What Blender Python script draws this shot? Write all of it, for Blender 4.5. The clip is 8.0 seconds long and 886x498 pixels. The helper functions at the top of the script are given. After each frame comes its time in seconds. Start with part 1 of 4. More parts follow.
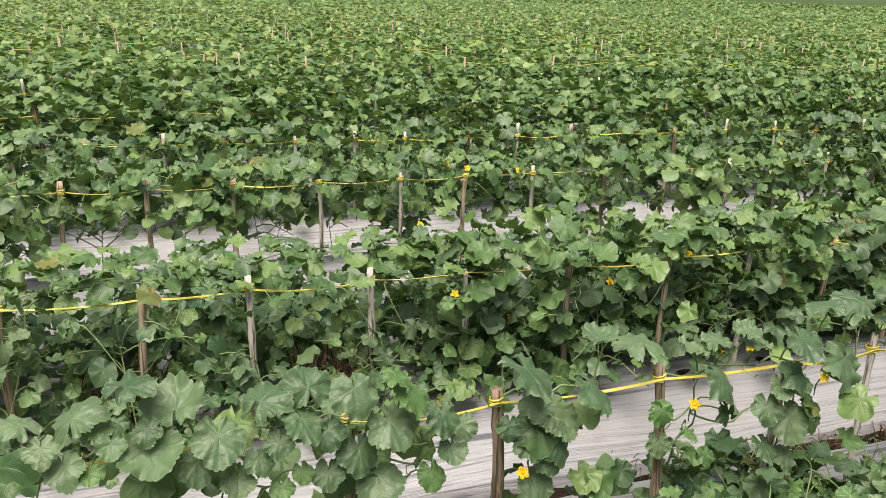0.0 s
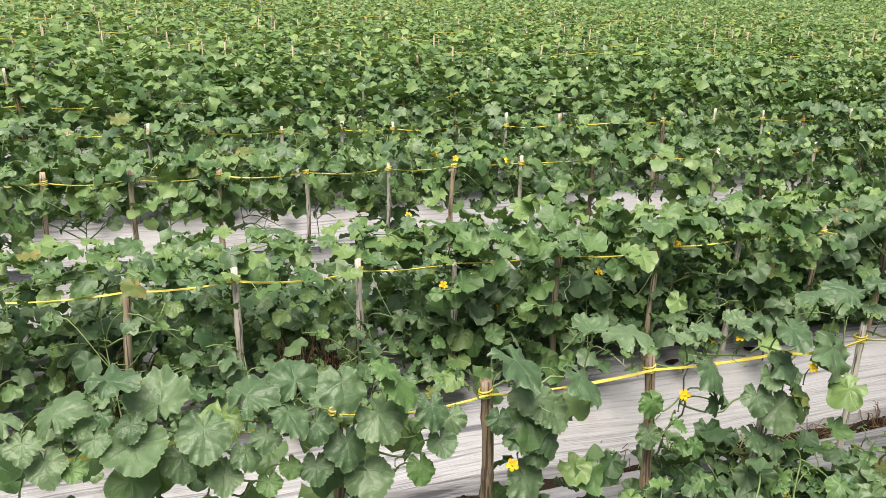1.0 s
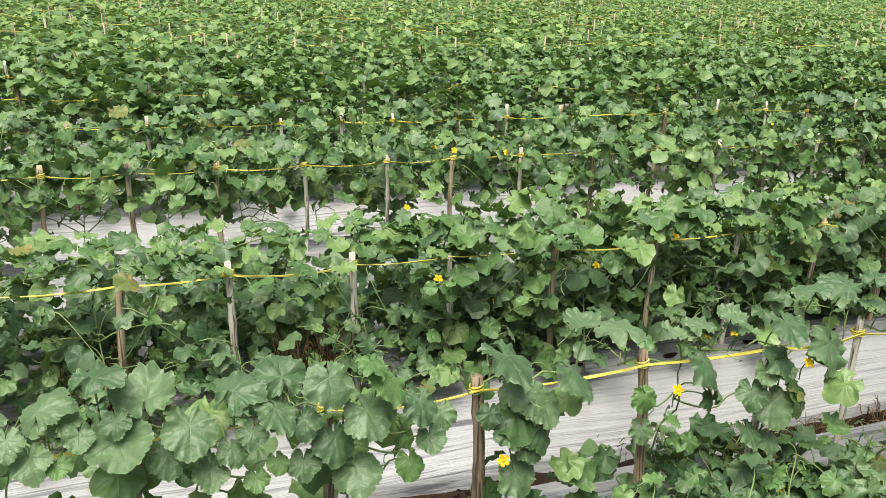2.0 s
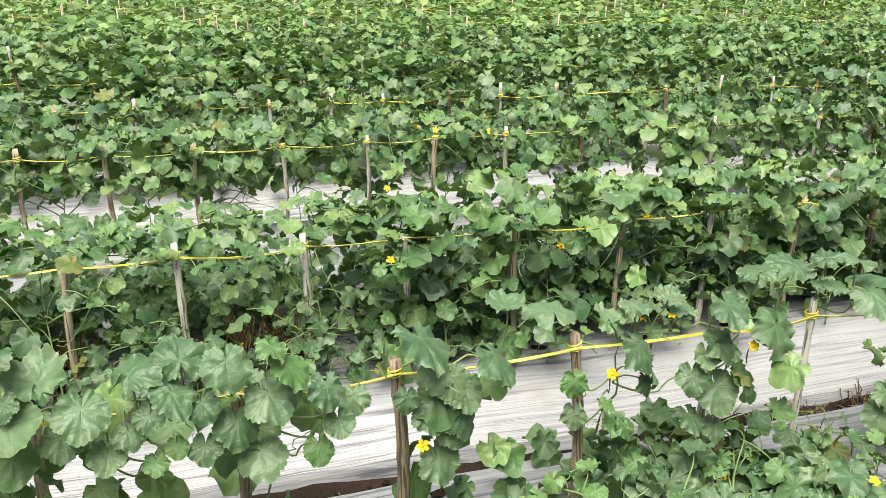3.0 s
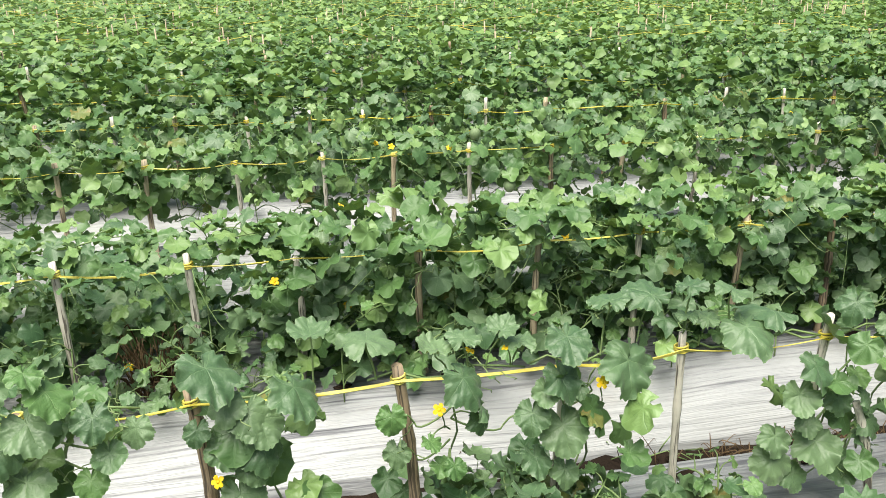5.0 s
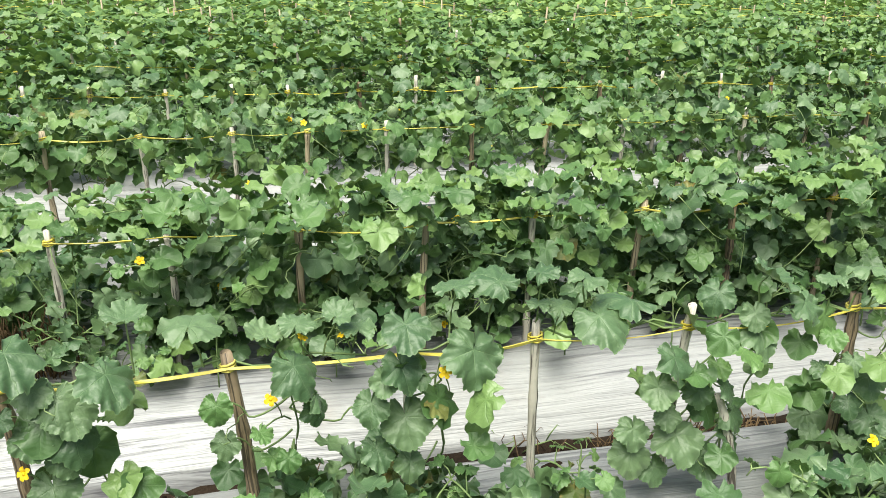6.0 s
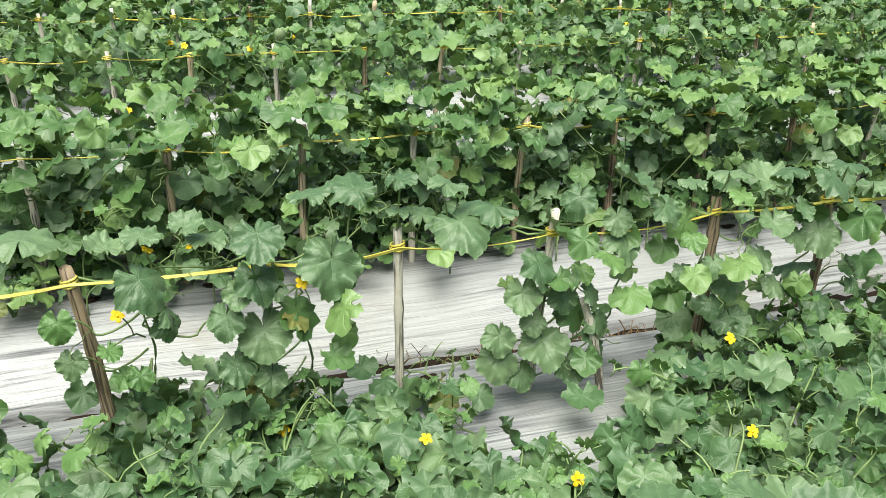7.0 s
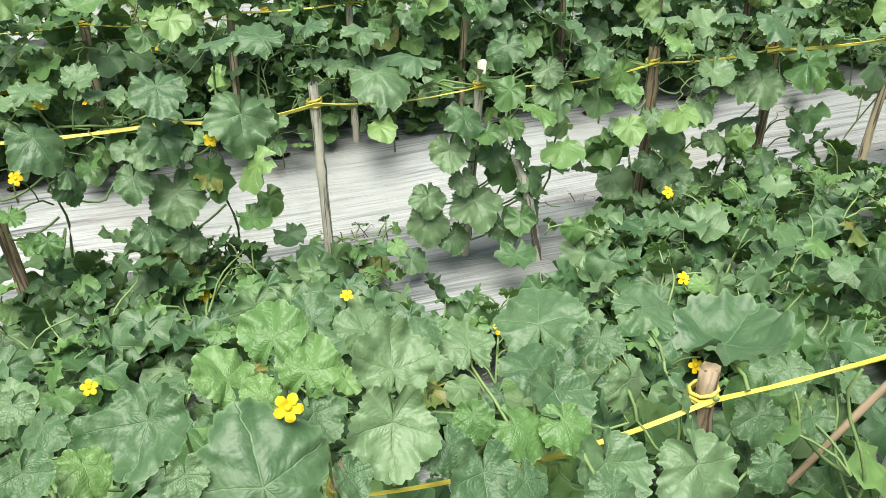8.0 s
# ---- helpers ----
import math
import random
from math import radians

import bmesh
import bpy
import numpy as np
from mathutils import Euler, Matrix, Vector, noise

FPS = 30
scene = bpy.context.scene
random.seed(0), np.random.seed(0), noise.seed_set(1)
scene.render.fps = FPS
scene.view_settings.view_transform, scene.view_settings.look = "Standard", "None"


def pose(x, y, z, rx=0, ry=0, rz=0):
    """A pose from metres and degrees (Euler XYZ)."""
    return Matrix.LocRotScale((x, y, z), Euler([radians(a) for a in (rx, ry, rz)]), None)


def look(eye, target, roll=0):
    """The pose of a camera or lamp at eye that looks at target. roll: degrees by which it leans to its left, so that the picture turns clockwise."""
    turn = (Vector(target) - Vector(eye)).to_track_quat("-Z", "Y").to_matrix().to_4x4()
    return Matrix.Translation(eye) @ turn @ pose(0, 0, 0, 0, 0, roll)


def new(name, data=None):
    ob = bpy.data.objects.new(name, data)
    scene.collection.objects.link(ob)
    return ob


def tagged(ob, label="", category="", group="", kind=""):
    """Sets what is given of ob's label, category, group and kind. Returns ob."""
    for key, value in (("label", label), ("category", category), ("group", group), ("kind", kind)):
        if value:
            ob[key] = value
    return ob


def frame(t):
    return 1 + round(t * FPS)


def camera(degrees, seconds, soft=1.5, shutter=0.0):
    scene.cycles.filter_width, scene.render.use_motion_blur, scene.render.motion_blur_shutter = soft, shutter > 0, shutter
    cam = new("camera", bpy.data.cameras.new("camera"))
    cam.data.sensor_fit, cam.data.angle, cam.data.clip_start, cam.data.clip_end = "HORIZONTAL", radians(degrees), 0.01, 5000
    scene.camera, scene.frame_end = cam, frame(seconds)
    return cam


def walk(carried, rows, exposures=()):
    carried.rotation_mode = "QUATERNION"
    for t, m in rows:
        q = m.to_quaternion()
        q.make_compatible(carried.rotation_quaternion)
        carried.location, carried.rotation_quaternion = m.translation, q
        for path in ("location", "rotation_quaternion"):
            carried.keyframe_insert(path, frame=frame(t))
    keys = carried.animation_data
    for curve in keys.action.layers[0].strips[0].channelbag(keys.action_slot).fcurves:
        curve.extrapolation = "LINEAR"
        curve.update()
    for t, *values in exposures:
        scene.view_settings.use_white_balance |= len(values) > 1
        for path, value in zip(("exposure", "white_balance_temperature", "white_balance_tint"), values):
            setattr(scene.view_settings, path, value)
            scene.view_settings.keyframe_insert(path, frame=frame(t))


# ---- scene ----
cam = camera(57.8, 8.0, soft=0.7)
PATH = [
    (0, (0.186, 0.182, 1.548), (0.808, 1.982, 0.938), 2.0),
    (0.5, (0.197, 0.19, 1.544), (0.834, 1.981, 0.922), 2.0),
    (1, (0.192, 0.2, 1.543), (0.84, 1.984, 0.911), 2.1),
    (1.5, (0.189, 0.207, 1.546), (0.845, 1.986, 0.912), 1.9),
    (1.7, (0.192, 0.208, 1.547), (0.846, 1.987, 0.91), 2.0),
    (2.8, (0.433, 0.178, 1.534), (0.982, 1.969, 0.835), 0.8),
    (3, (0.476, 0.172, 1.531), (1.025, 1.965, 0.834), 0.8),
    (3.5, (0.598, 0.167, 1.528), (1.132, 1.965, 0.832), 0.6),
    (4, (0.769, 0.175, 1.52), (1.25, 1.992, 0.837), -0.6),
    (4.2, (0.818, 0.186, 1.508), (1.288, 2.009, 0.834), -1.2),
    (5.3, (1.125, 0.138, 1.511), (1.48, 1.992, 0.85), -0.3),
    (5.5, (1.186, 0.144, 1.503), (1.546, 1.995, 0.837), -0.2),
    (6, (1.323, 0.171, 1.485), (1.753, 1.993, 0.779), 1.0),
    (6.5, (1.392, 0.176, 1.45), (1.913, 1.947, 0.681), 1.7),
    (7, (1.461, 0.138, 1.409), (2.054, 1.856, 0.575), 1.8),
    (7.5, (1.533, 0.105, 1.364), (2.133, 1.782, 0.455), 0.8),
    (7.7, (1.556, 0.095, 1.334), (2.156, 1.751, 0.388), 0.4),
    (8, (1.591, 0.088, 1.27), (2.18, 1.709, 0.256), 0.2),
]
walk(cam, [(t, look(eye, target, roll)) for t, eye, target, roll in PATH],
     [(0.0, -0.09, 7000, 12), (0.5, -0.03, 7050, 14), (1.0, 0.07, 6900, 11), (1.5, 0.02, 6850, 4), (3.0, 0.35, 6750, 5), (6.5, 0.29, 6700, -2), (8.0, 0.23, 6600, -3)])

# ---- light: a bright overcast day ----
world = bpy.data.worlds.new("sky")
scene.world = world
world.use_nodes = True
wn = world.node_tree.nodes
sky = wn.new("ShaderNodeTexSky")
sky.sky_type = "NISHITA"
sky.sun_disc = False
sky.sun_elevation = radians(69.1)
sky.sun_rotation = radians(211.6)
sky.dust_density = 5.0
sky.air_density = 1.0
wn["Background"].inputs["Strength"].default_value = 0.095
world.node_tree.links.new(sky.outputs[0], wn["Background"].inputs["Color"])
sun_data = bpy.data.lights.new("sun", "SUN")
sun_data.energy, sun_data.angle, sun_data.color = 5.0, radians(50), (1.0, 0.97, 0.92)
sun = new("sun", sun_data)
sun.matrix_world = look((-1.6, -2.6, 8.0), (0, 0, 0))


# ---- materials ----
class Nodes:
    """Short hand for building a node material."""

    def __init__(self, name):
        self.mat = bpy.data.materials.new(name)
        self.mat.use_nodes = True
        self.tree = self.mat.node_tree
        self.bsdf = self.tree.nodes["Principled BSDF"]
        self.out = self.tree.nodes["Material Output"]

    def add(self, kind, **inputs):
        node = self.tree.nodes.new(kind)
        for key, value in inputs.items():
            self.put(node, key, value)
        return node

    def put(self, node, key, value):
        socket = node.inputs[int(key[1:])] if key[0] == "i" and key[1:].isdigit() else node.inputs[key.replace("_", " ")]
        if isinstance(value, bpy.types.NodeSocket):
            self.tree.links.new(value, socket)
        else:
            socket.default_value = value

    def math(self, op, a, b=0.0, c=0.0):
        node = self.add("ShaderNodeMath", i0=a, i1=b, i2=c)
        node.operation = op
        return node.outputs[0]

    def mix(self, factor, a, b, blend="MIX"):
        node = self.tree.nodes.new("ShaderNodeMix")
        node.data_type, node.blend_type = "RGBA", blend
        for index, value in ((0, factor), (6, a), (7, b)):
            if isinstance(value, bpy.types.NodeSocket):
                self.tree.links.new(value, node.inputs[index])
            else:
                node.inputs[index].default_value = value
        return node.outputs[2]

    def noise(self, scale, detail=3.0, vector=None, rough=0.55):
        node = self.add("ShaderNodeTexNoise", Scale=scale, Detail=detail, Roughness=rough)
        if vector is not None:
            self.put(node, "Vector", vector)
        return node.outputs["Fac"]

    def ramp(self, value, low, high, a=0.0, b=1.0):
        node = self.add("ShaderNodeMapRange", Value=value, From_Min=low, From_Max=high, To_Min=a, To_Max=b)
        return node.outputs[0]

    def coords(self, scale=(1, 1, 1), kind="Object"):
        tex = self.add("ShaderNodeTexCoord")
        return self.add("ShaderNodeMapping", Vector=tex.outputs[kind], Scale=scale).outputs[0]

    def bump(self, height, strength=0.4, distance=0.01):
        node = self.add("ShaderNodeBump", Height=height, Strength=strength, Distance=distance)
        self.put(self.bsdf, "Normal", node.outputs[0])
        return node.outputs[0]


def rgb(r, g, b):
    return (r, g, b, 1.0)


def leaf_material(name, dark, mid, light, vein, islands=False, veined=True, spots=0.0, rough=0.48, hairy=0.08):
    """A blade with palmate veins laid out by its own polar uv (turn, radius)."""
    n = Nodes(name)
    if islands:
        chance = n.add("ShaderNodeNewGeometry").outputs["Random Per Island"]
    else:
        chance = n.add("ShaderNodeObjectInfo").outputs["Random"]
    spot = n.coords(kind="Object")
    uv = n.add("ShaderNodeSeparateXYZ", Vector=n.add("ShaderNodeUVMap").outputs[0])
    turn, radius = uv.outputs[0], uv.outputs[1]
    body = n.mix(n.ramp(chance, 0.0, 0.6), dark, mid)
    body = n.mix(n.ramp(chance, 0.55, 1.0), body, light)
    grain = n.noise(3.0 if not islands else 9.0, 4.0, spot)
    body = n.mix(n.ramp(grain, 0.35, 0.7, 0.0, 0.25), body, n.mix(0.5, mid, light))
    height = n.math("MULTIPLY", grain, 0.3)
    if veined:
        # seven main veins, and side veins that leave them at a slant
        sway = n.math("MULTIPLY", n.math("SUBTRACT", n.noise(4.0, 2.0, spot), 0.5), n.math("MULTIPLY", radius, 0.5))
        away = n.math("PINGPONG", n.math("ADD", n.math("MULTIPLY", turn, 5.0), sway), 0.5)
        across = n.math("MULTIPLY", away, radius)
        main = n.ramp(across, 0.003, 0.016, 1.0, 0.0)
        slant = n.math("SUBTRACT", n.math("MULTIPLY", radius, 7.0), n.math("MULTIPLY", away, 5.0))
        side = n.ramp(n.math("PINGPONG", slant, 0.5), 0.03, 0.12, 1.0, 0.0)
        side = n.math("MULTIPLY", side, n.ramp(radius, 0.15, 0.4))
        veins = n.math("MAXIMUM", n.math("MULTIPLY", main, 0.34), n.math("MULTIPLY", side, 0.10))
        body = n.mix(veins, body, vein)
        rim = n.ramp(radius, 0.95, 1.0, 0.0, 0.5)
        body = n.mix(rim, body, vein)
        puff = n.math("PINGPONG", slant, 0.5)
        height = n.math("ADD", height, n.math("SUBTRACT", n.math("MULTIPLY", puff, 0.055), n.math("MULTIPLY", main, 0.08)))
    if spots:
        wear = n.ramp(n.noise(2.2, 5.0, spot), 0.62 - spots, 0.72 - spots * 0.5)
        body = n.mix(wear, body, rgb(0.30, 0.20, 0.055))
    if not islands:
        # the fine net of veins that quilts the blade
        net = n.add("ShaderNodeTexVoronoi", Vector=n.mix(0.08, spot, n.add("ShaderNodeTexNoise", Vector=spot, Scale=6.0).outputs["Color"]), Scale=13.0)
        net.feature = "DISTANCE_TO_EDGE"
        cell = n.ramp(net.outputs["Distance"], 0.0, 0.22)
        height = n.math("ADD", height, n.math("MULTIPLY", cell, 0.018))
        body = n.mix(n.ramp(cell, 0.0, 0.4, 0.05, 0.0), body, vein)
        patch = n.ramp(n.noise(4.5, 4.0, spot), 0.5, 0.72, 0.0, 0.5)
        body = n.mix(patch, body, n.mix(0.5, body, light))
    crinkle = n.noise(11.0 if not islands else 90.0, 2.0, spot)
    height = n.math("ADD", height, n.math("MULTIPLY", crinkle, 0.12))
    n.put(n.bsdf, "Base Color", body)
    n.put(n.bsdf, "Roughness", n.ramp(grain, 0.3, 0.7, rough - 0.08, rough + 0.10))
    n.put(n.bsdf, "Specular IOR Level", 0.7)
    n.put(n.bsdf, "Sheen Weight", hairy)
    n.put(n.bsdf, "Sheen Roughness", 0.45)
    normal = n.bump(height, 0.6, 0.010)
    through_light = n.add("ShaderNodeBsdfTranslucent", Color=n.mix(0.6, body, rgb(0.28, 0.42, 0.05)), Normal=normal)
    both = n.add("ShaderNodeMixShader", Fac=0.17, i1=n.bsdf.outputs[0], i2=through_light.outputs[0])
    n.tree.links.new(both.outputs[0], n.out.inputs["Surface"])
    return n.mat


LEAF = leaf_material("melon_leaf", rgb(0.056, 0.122, 0.052), rgb(0.108, 0.188, 0.086), rgb(0.178, 0.268, 0.132), rgb(0.24, 0.36, 0.17), hairy=0.12)
YOUNG = leaf_material("young_leaf", rgb(0.085, 0.185, 0.055), rgb(0.120, 0.235, 0.068), rgb(0.170, 0.290, 0.090), rgb(0.30, 0.43, 0.18))
OLD = leaf_material("old_leaf", rgb(0.095, 0.150, 0.035), rgb(0.140, 0.190, 0.045), rgb(0.220, 0.230, 0.060), rgb(0.28, 0.29, 0.11), spots=0.08)
INNER_LEAF = leaf_material("inner_leaf", rgb(0.050, 0.122, 0.040), rgb(0.118, 0.224, 0.068), rgb(0.215, 0.330, 0.104), rgb(0.20, 0.33, 0.14), islands=True)
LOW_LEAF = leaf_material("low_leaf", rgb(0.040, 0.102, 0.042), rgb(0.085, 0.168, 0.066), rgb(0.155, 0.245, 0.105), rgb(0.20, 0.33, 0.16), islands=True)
FAR_LEAF = leaf_material("canopy_leaf", rgb(0.045, 0.115, 0.032), rgb(0.142, 0.258, 0.066), rgb(0.290, 0.410, 0.120), rgb(0.20, 0.33, 0.14), islands=True, veined=False)


def plain_material(name, a, b, scale, rough, bump=0.3, distance=0.004, stretch=(1, 1, 1), spec=0.4):
    """A surface of two tones, mottled at two sizes."""
    n = Nodes(name)
    at = n.coords(stretch)
    coarse, fine = n.noise(scale, 4.0, at), n.noise(scale * 7, 3.0, at)
    tone = n.math("ADD", n.math("MULTIPLY", coarse, 0.65), n.math("MULTIPLY", fine, 0.35))
    chance = n.add("ShaderNodeObjectInfo").outputs["Random"]
    tone = n.math("ADD", tone, n.math("MULTIPLY", n.math("SUBTRACT", chance, 0.5), 0.3))
    n.put(n.bsdf, "Base Color", n.mix(n.ramp(tone, 0.32, 0.68), a, b))
    n.put(n.bsdf, "Roughness", n.ramp(fine, 0.3, 0.7, rough - 0.1, rough + 0.1))
    n.put(n.bsdf, "Specular IOR Level", spec)
    n.bump(tone, bump, distance)
    return n.mat


STEM = plain_material("green_stem", rgb(0.16, 0.24, 0.085), rgb(0.28, 0.37, 0.16), 30, 0.55)
DRY = plain_material("dry_stalk", rgb(0.07, 0.042, 0.022), rgb(0.20, 0.13, 0.065), 25, 0.8)
TWINE = plain_material("yellow_twine", rgb(0.70, 0.55, 0.05), rgb(0.88, 0.77, 0.20), 90, 0.4, 0.6, 0.002, (0.15, 1, 1))
PETAL = plain_material("yellow_petal", rgb(0.80, 0.47, 0.01), rgb(0.92, 0.68, 0.03), 60, 0.55)
FRUIT = plain_material("green_melon_skin", rgb(0.15, 0.22, 0.10), rgb(0.28, 0.35, 0.19), 90, 0.5, 0.6, 0.002)
FAR_CROP = plain_material("far_crop", rgb(0.030, 0.066, 0.020), rgb(0.10, 0.150, 0.045), 3.5, 0.6, 1.0, 0.3)
SOIL = plain_material("damp_soil", rgb(0.012, 0.008, 0.006), rgb(0.042, 0.029, 0.021), 9, 0.9, 0.9, 0.03, spec=0.1)


def bamboo_material(name, dark, pale, grey):
    n = Nodes(name)
    at = n.coords((60, 60, 3.0))
    streak = n.noise(1.0, 5.0, at, 0.7)
    stain = n.noise(7.0, 4.0, n.coords((1, 1, 1)))
    chance = n.add("ShaderNodeObjectInfo").outputs["Random"]
    tone = n.mix(n.ramp(chance, 0.0, 1.0, 0.0, 0.4), pale, n.mix(0.5, pale, dark))
    body = n.mix(n.ramp(streak, 0.36, 0.47), dark, tone)
    crack = n.noise(1.0, 2.0, n.coords((110, 110, 1.6)), 0.5)
    body = n.mix(n.ramp(crack, 0.57, 0.61, 0.0, 0.85), body, rgb(0.06, 0.045, 0.035))
    body = n.mix(n.ramp(stain, 0.5, 0.7, 0.0, grey), body, rgb(0.16, 0.14, 0.12))
    n.put(n.bsdf, "Base Color", body)
    n.put(n.bsdf, "Roughness", 0.6)
    n.bump(streak, 0.5, 0.004)
    return n.mat


BAMBOO = bamboo_material("split_bamboo", rgb(0.27, 0.20, 0.13), rgb(0.58, 0.47, 0.33), 0.35)
BAMBOO_BROWN = bamboo_material("brown_bamboo", rgb(0.15, 0.105, 0.07), rgb(0.42, 0.31, 0.21), 0.4)
BAMBOO_PALE = bamboo_material("bleached_bamboo", rgb(0.30, 0.27, 0.23), rgb(0.74, 0.68, 0.59), 0.3)


def mulch_material():
    """Silver sheeting, pulled into long fine creases, dusty in patches."""
    n = Nodes("silver_mulch_film")
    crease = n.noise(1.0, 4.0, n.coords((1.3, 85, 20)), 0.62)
    long = n.noise(1.0, 2.0, n.coords((0.7, 28, 8)), 0.5)
    dirt = n.noise(3.0, 5.0, n.coords((1, 1.6, 1)), 0.65)
    lines = n.math("ADD", n.math("MULTIPLY", crease, 0.6), n.math("MULTIPLY", long, 0.7))
    # the creases' shade is put into the colour as darker grey streaks
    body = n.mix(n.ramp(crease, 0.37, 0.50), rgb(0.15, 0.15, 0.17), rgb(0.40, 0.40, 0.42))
    # smoother patches, where the painted crease shade fades to pale film
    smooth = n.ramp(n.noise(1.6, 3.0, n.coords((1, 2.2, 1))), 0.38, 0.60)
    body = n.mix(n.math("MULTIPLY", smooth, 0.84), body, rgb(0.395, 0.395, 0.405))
    body = n.mix(n.ramp(dirt, 0.56, 0.80, 0.0, 0.55), body, rgb(0.30, 0.26, 0.22))
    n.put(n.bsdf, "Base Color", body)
    n.put(n.bsdf, "Metallic", 0.08)
    n.put(n.bsdf, "Roughness", n.ramp(dirt, 0.35, 0.7, 0.36, 0.58))
    n.bump(lines, 1.0, 0.016)
    return n.mat


MULCH = mulch_material()


def field_material():
    n = Nodes("bare_farmland")
    at = n.coords()
    big, small = n.noise(0.02, 5.0, at), n.noise(1.5, 5.0, at)
    body = n.mix(n.ramp(small, 0.3, 0.7), rgb(0.010, 0.007, 0.005), rgb(0.036, 0.024, 0.017))
    body = n.mix(n.ramp(big, 0.5, 0.62, 0.0, 0.7), body, rgb(0.06, 0.095, 0.035))
    n.put(n.bsdf, "Base Color", body)
    n.put(n.bsdf, "Roughness", 0.95)
    n.put(n.bsdf, "Specular IOR Level", 0.12)
    n.bump(n.noise(40.0, 5.0, at), 0.9, 0.03)
    return n.mat


FIELD = field_material()


# ---- mesh helpers ----
class Build:
    """Gathers vertices and faces for one mesh."""

    def __init__(self):
        self.v, self.f = [], []

    def tube(self, points, radii, sides=5, close=True):
        points = [Vector(p) for p in points]
        start = len(self.v)
        for i, p in enumerate(points):
            ahead = points[min(i + 1, len(points) - 1)] - points[max(i - 1, 0)]
            ahead = ahead.normalized() if ahead.length > 1e-9 else Vector((0, 0, 1))
            side = ahead.orthogonal().normalized() if abs(ahead.z) > 0.95 else ahead.cross(Vector((0, 0, 1))).normalized()
            up = side.cross(ahead)
            r = radii[i] if isinstance(radii, (list, tuple)) else radii
            for k in range(sides):
                a = 2 * math.pi * k / sides
                self.v.append(p + side * (r * math.cos(a)) + up * (r * math.sin(a)))
        for i in range(len(points) - 1):
            for k in range(sides):
                a, b = start + i * sides + k, start + i * sides + (k + 1) % sides
                self.f.append((a, b, b + sides, a + sides))
        if close:
            self.f.append(tuple(start + k for k in range(sides - 1, -1, -1)))
            last = start + (len(points) - 1) * sides
            self.f.append(tuple(last + k for k in range(sides)))

    def mesh(self, name, material, smooth=True):
        data = bpy.data.meshes.new(name)
        data.from_pydata([tuple(p) for p in self.v], [], self.f)
        data.materials.append(material)
        if smooth:
            data.shade_smooth()
        return data


def part(name, data, parent, label="", m=None):
    """Links a mesh as one part of a thing."""
    ob = new(name, data)
    ob.parent = parent
    if m is not None:
        ob.matrix_basis = m
    if label:
        ob["label"] = label
    return ob


def thing(name, place, label, category, group="", data=None):
    ob = new(name, data)
    ob.matrix_basis = Matrix.Translation(place)
    if data is None:
        ob.empty_display_size = 0.05
    return tagged(ob, label, category, group)


def curve(a, b, c, d, n):
    """Points along a bezier."""
    a, b, c, d = Vector(a), Vector(b), Vector(c), Vector(d)
    out = []
    for i in range(n + 1):
        t = i / n
        s = 1 - t
        out.append(a * s**3 + b * (3 * s * s * t) + c * (3 * s * t * t) + d * t**3)
    return out


# ---- leaves ----
def leaf_outline(turn, depth, skew):
    """Radius of a rounded blade with five shallow lobes; turn 0 is its tip, 0.5 the notch at the stalk."""
    a = 2 * math.pi * turn
    off = min(turn, 1 - turn)
    r = 0.10 * math.cos(a) + math.sqrt(0.47**2 - (0.10 * math.sin(a)) ** 2) + 0.012 * math.cos(2 * a + skew)
    r *= 1.02 - depth + depth * abs(math.cos(2.5 * a)) ** 0.7
    notch = max(0.0, (off - 0.455) / 0.045)
    return r * (1 - 0.80 * notch**1.2)


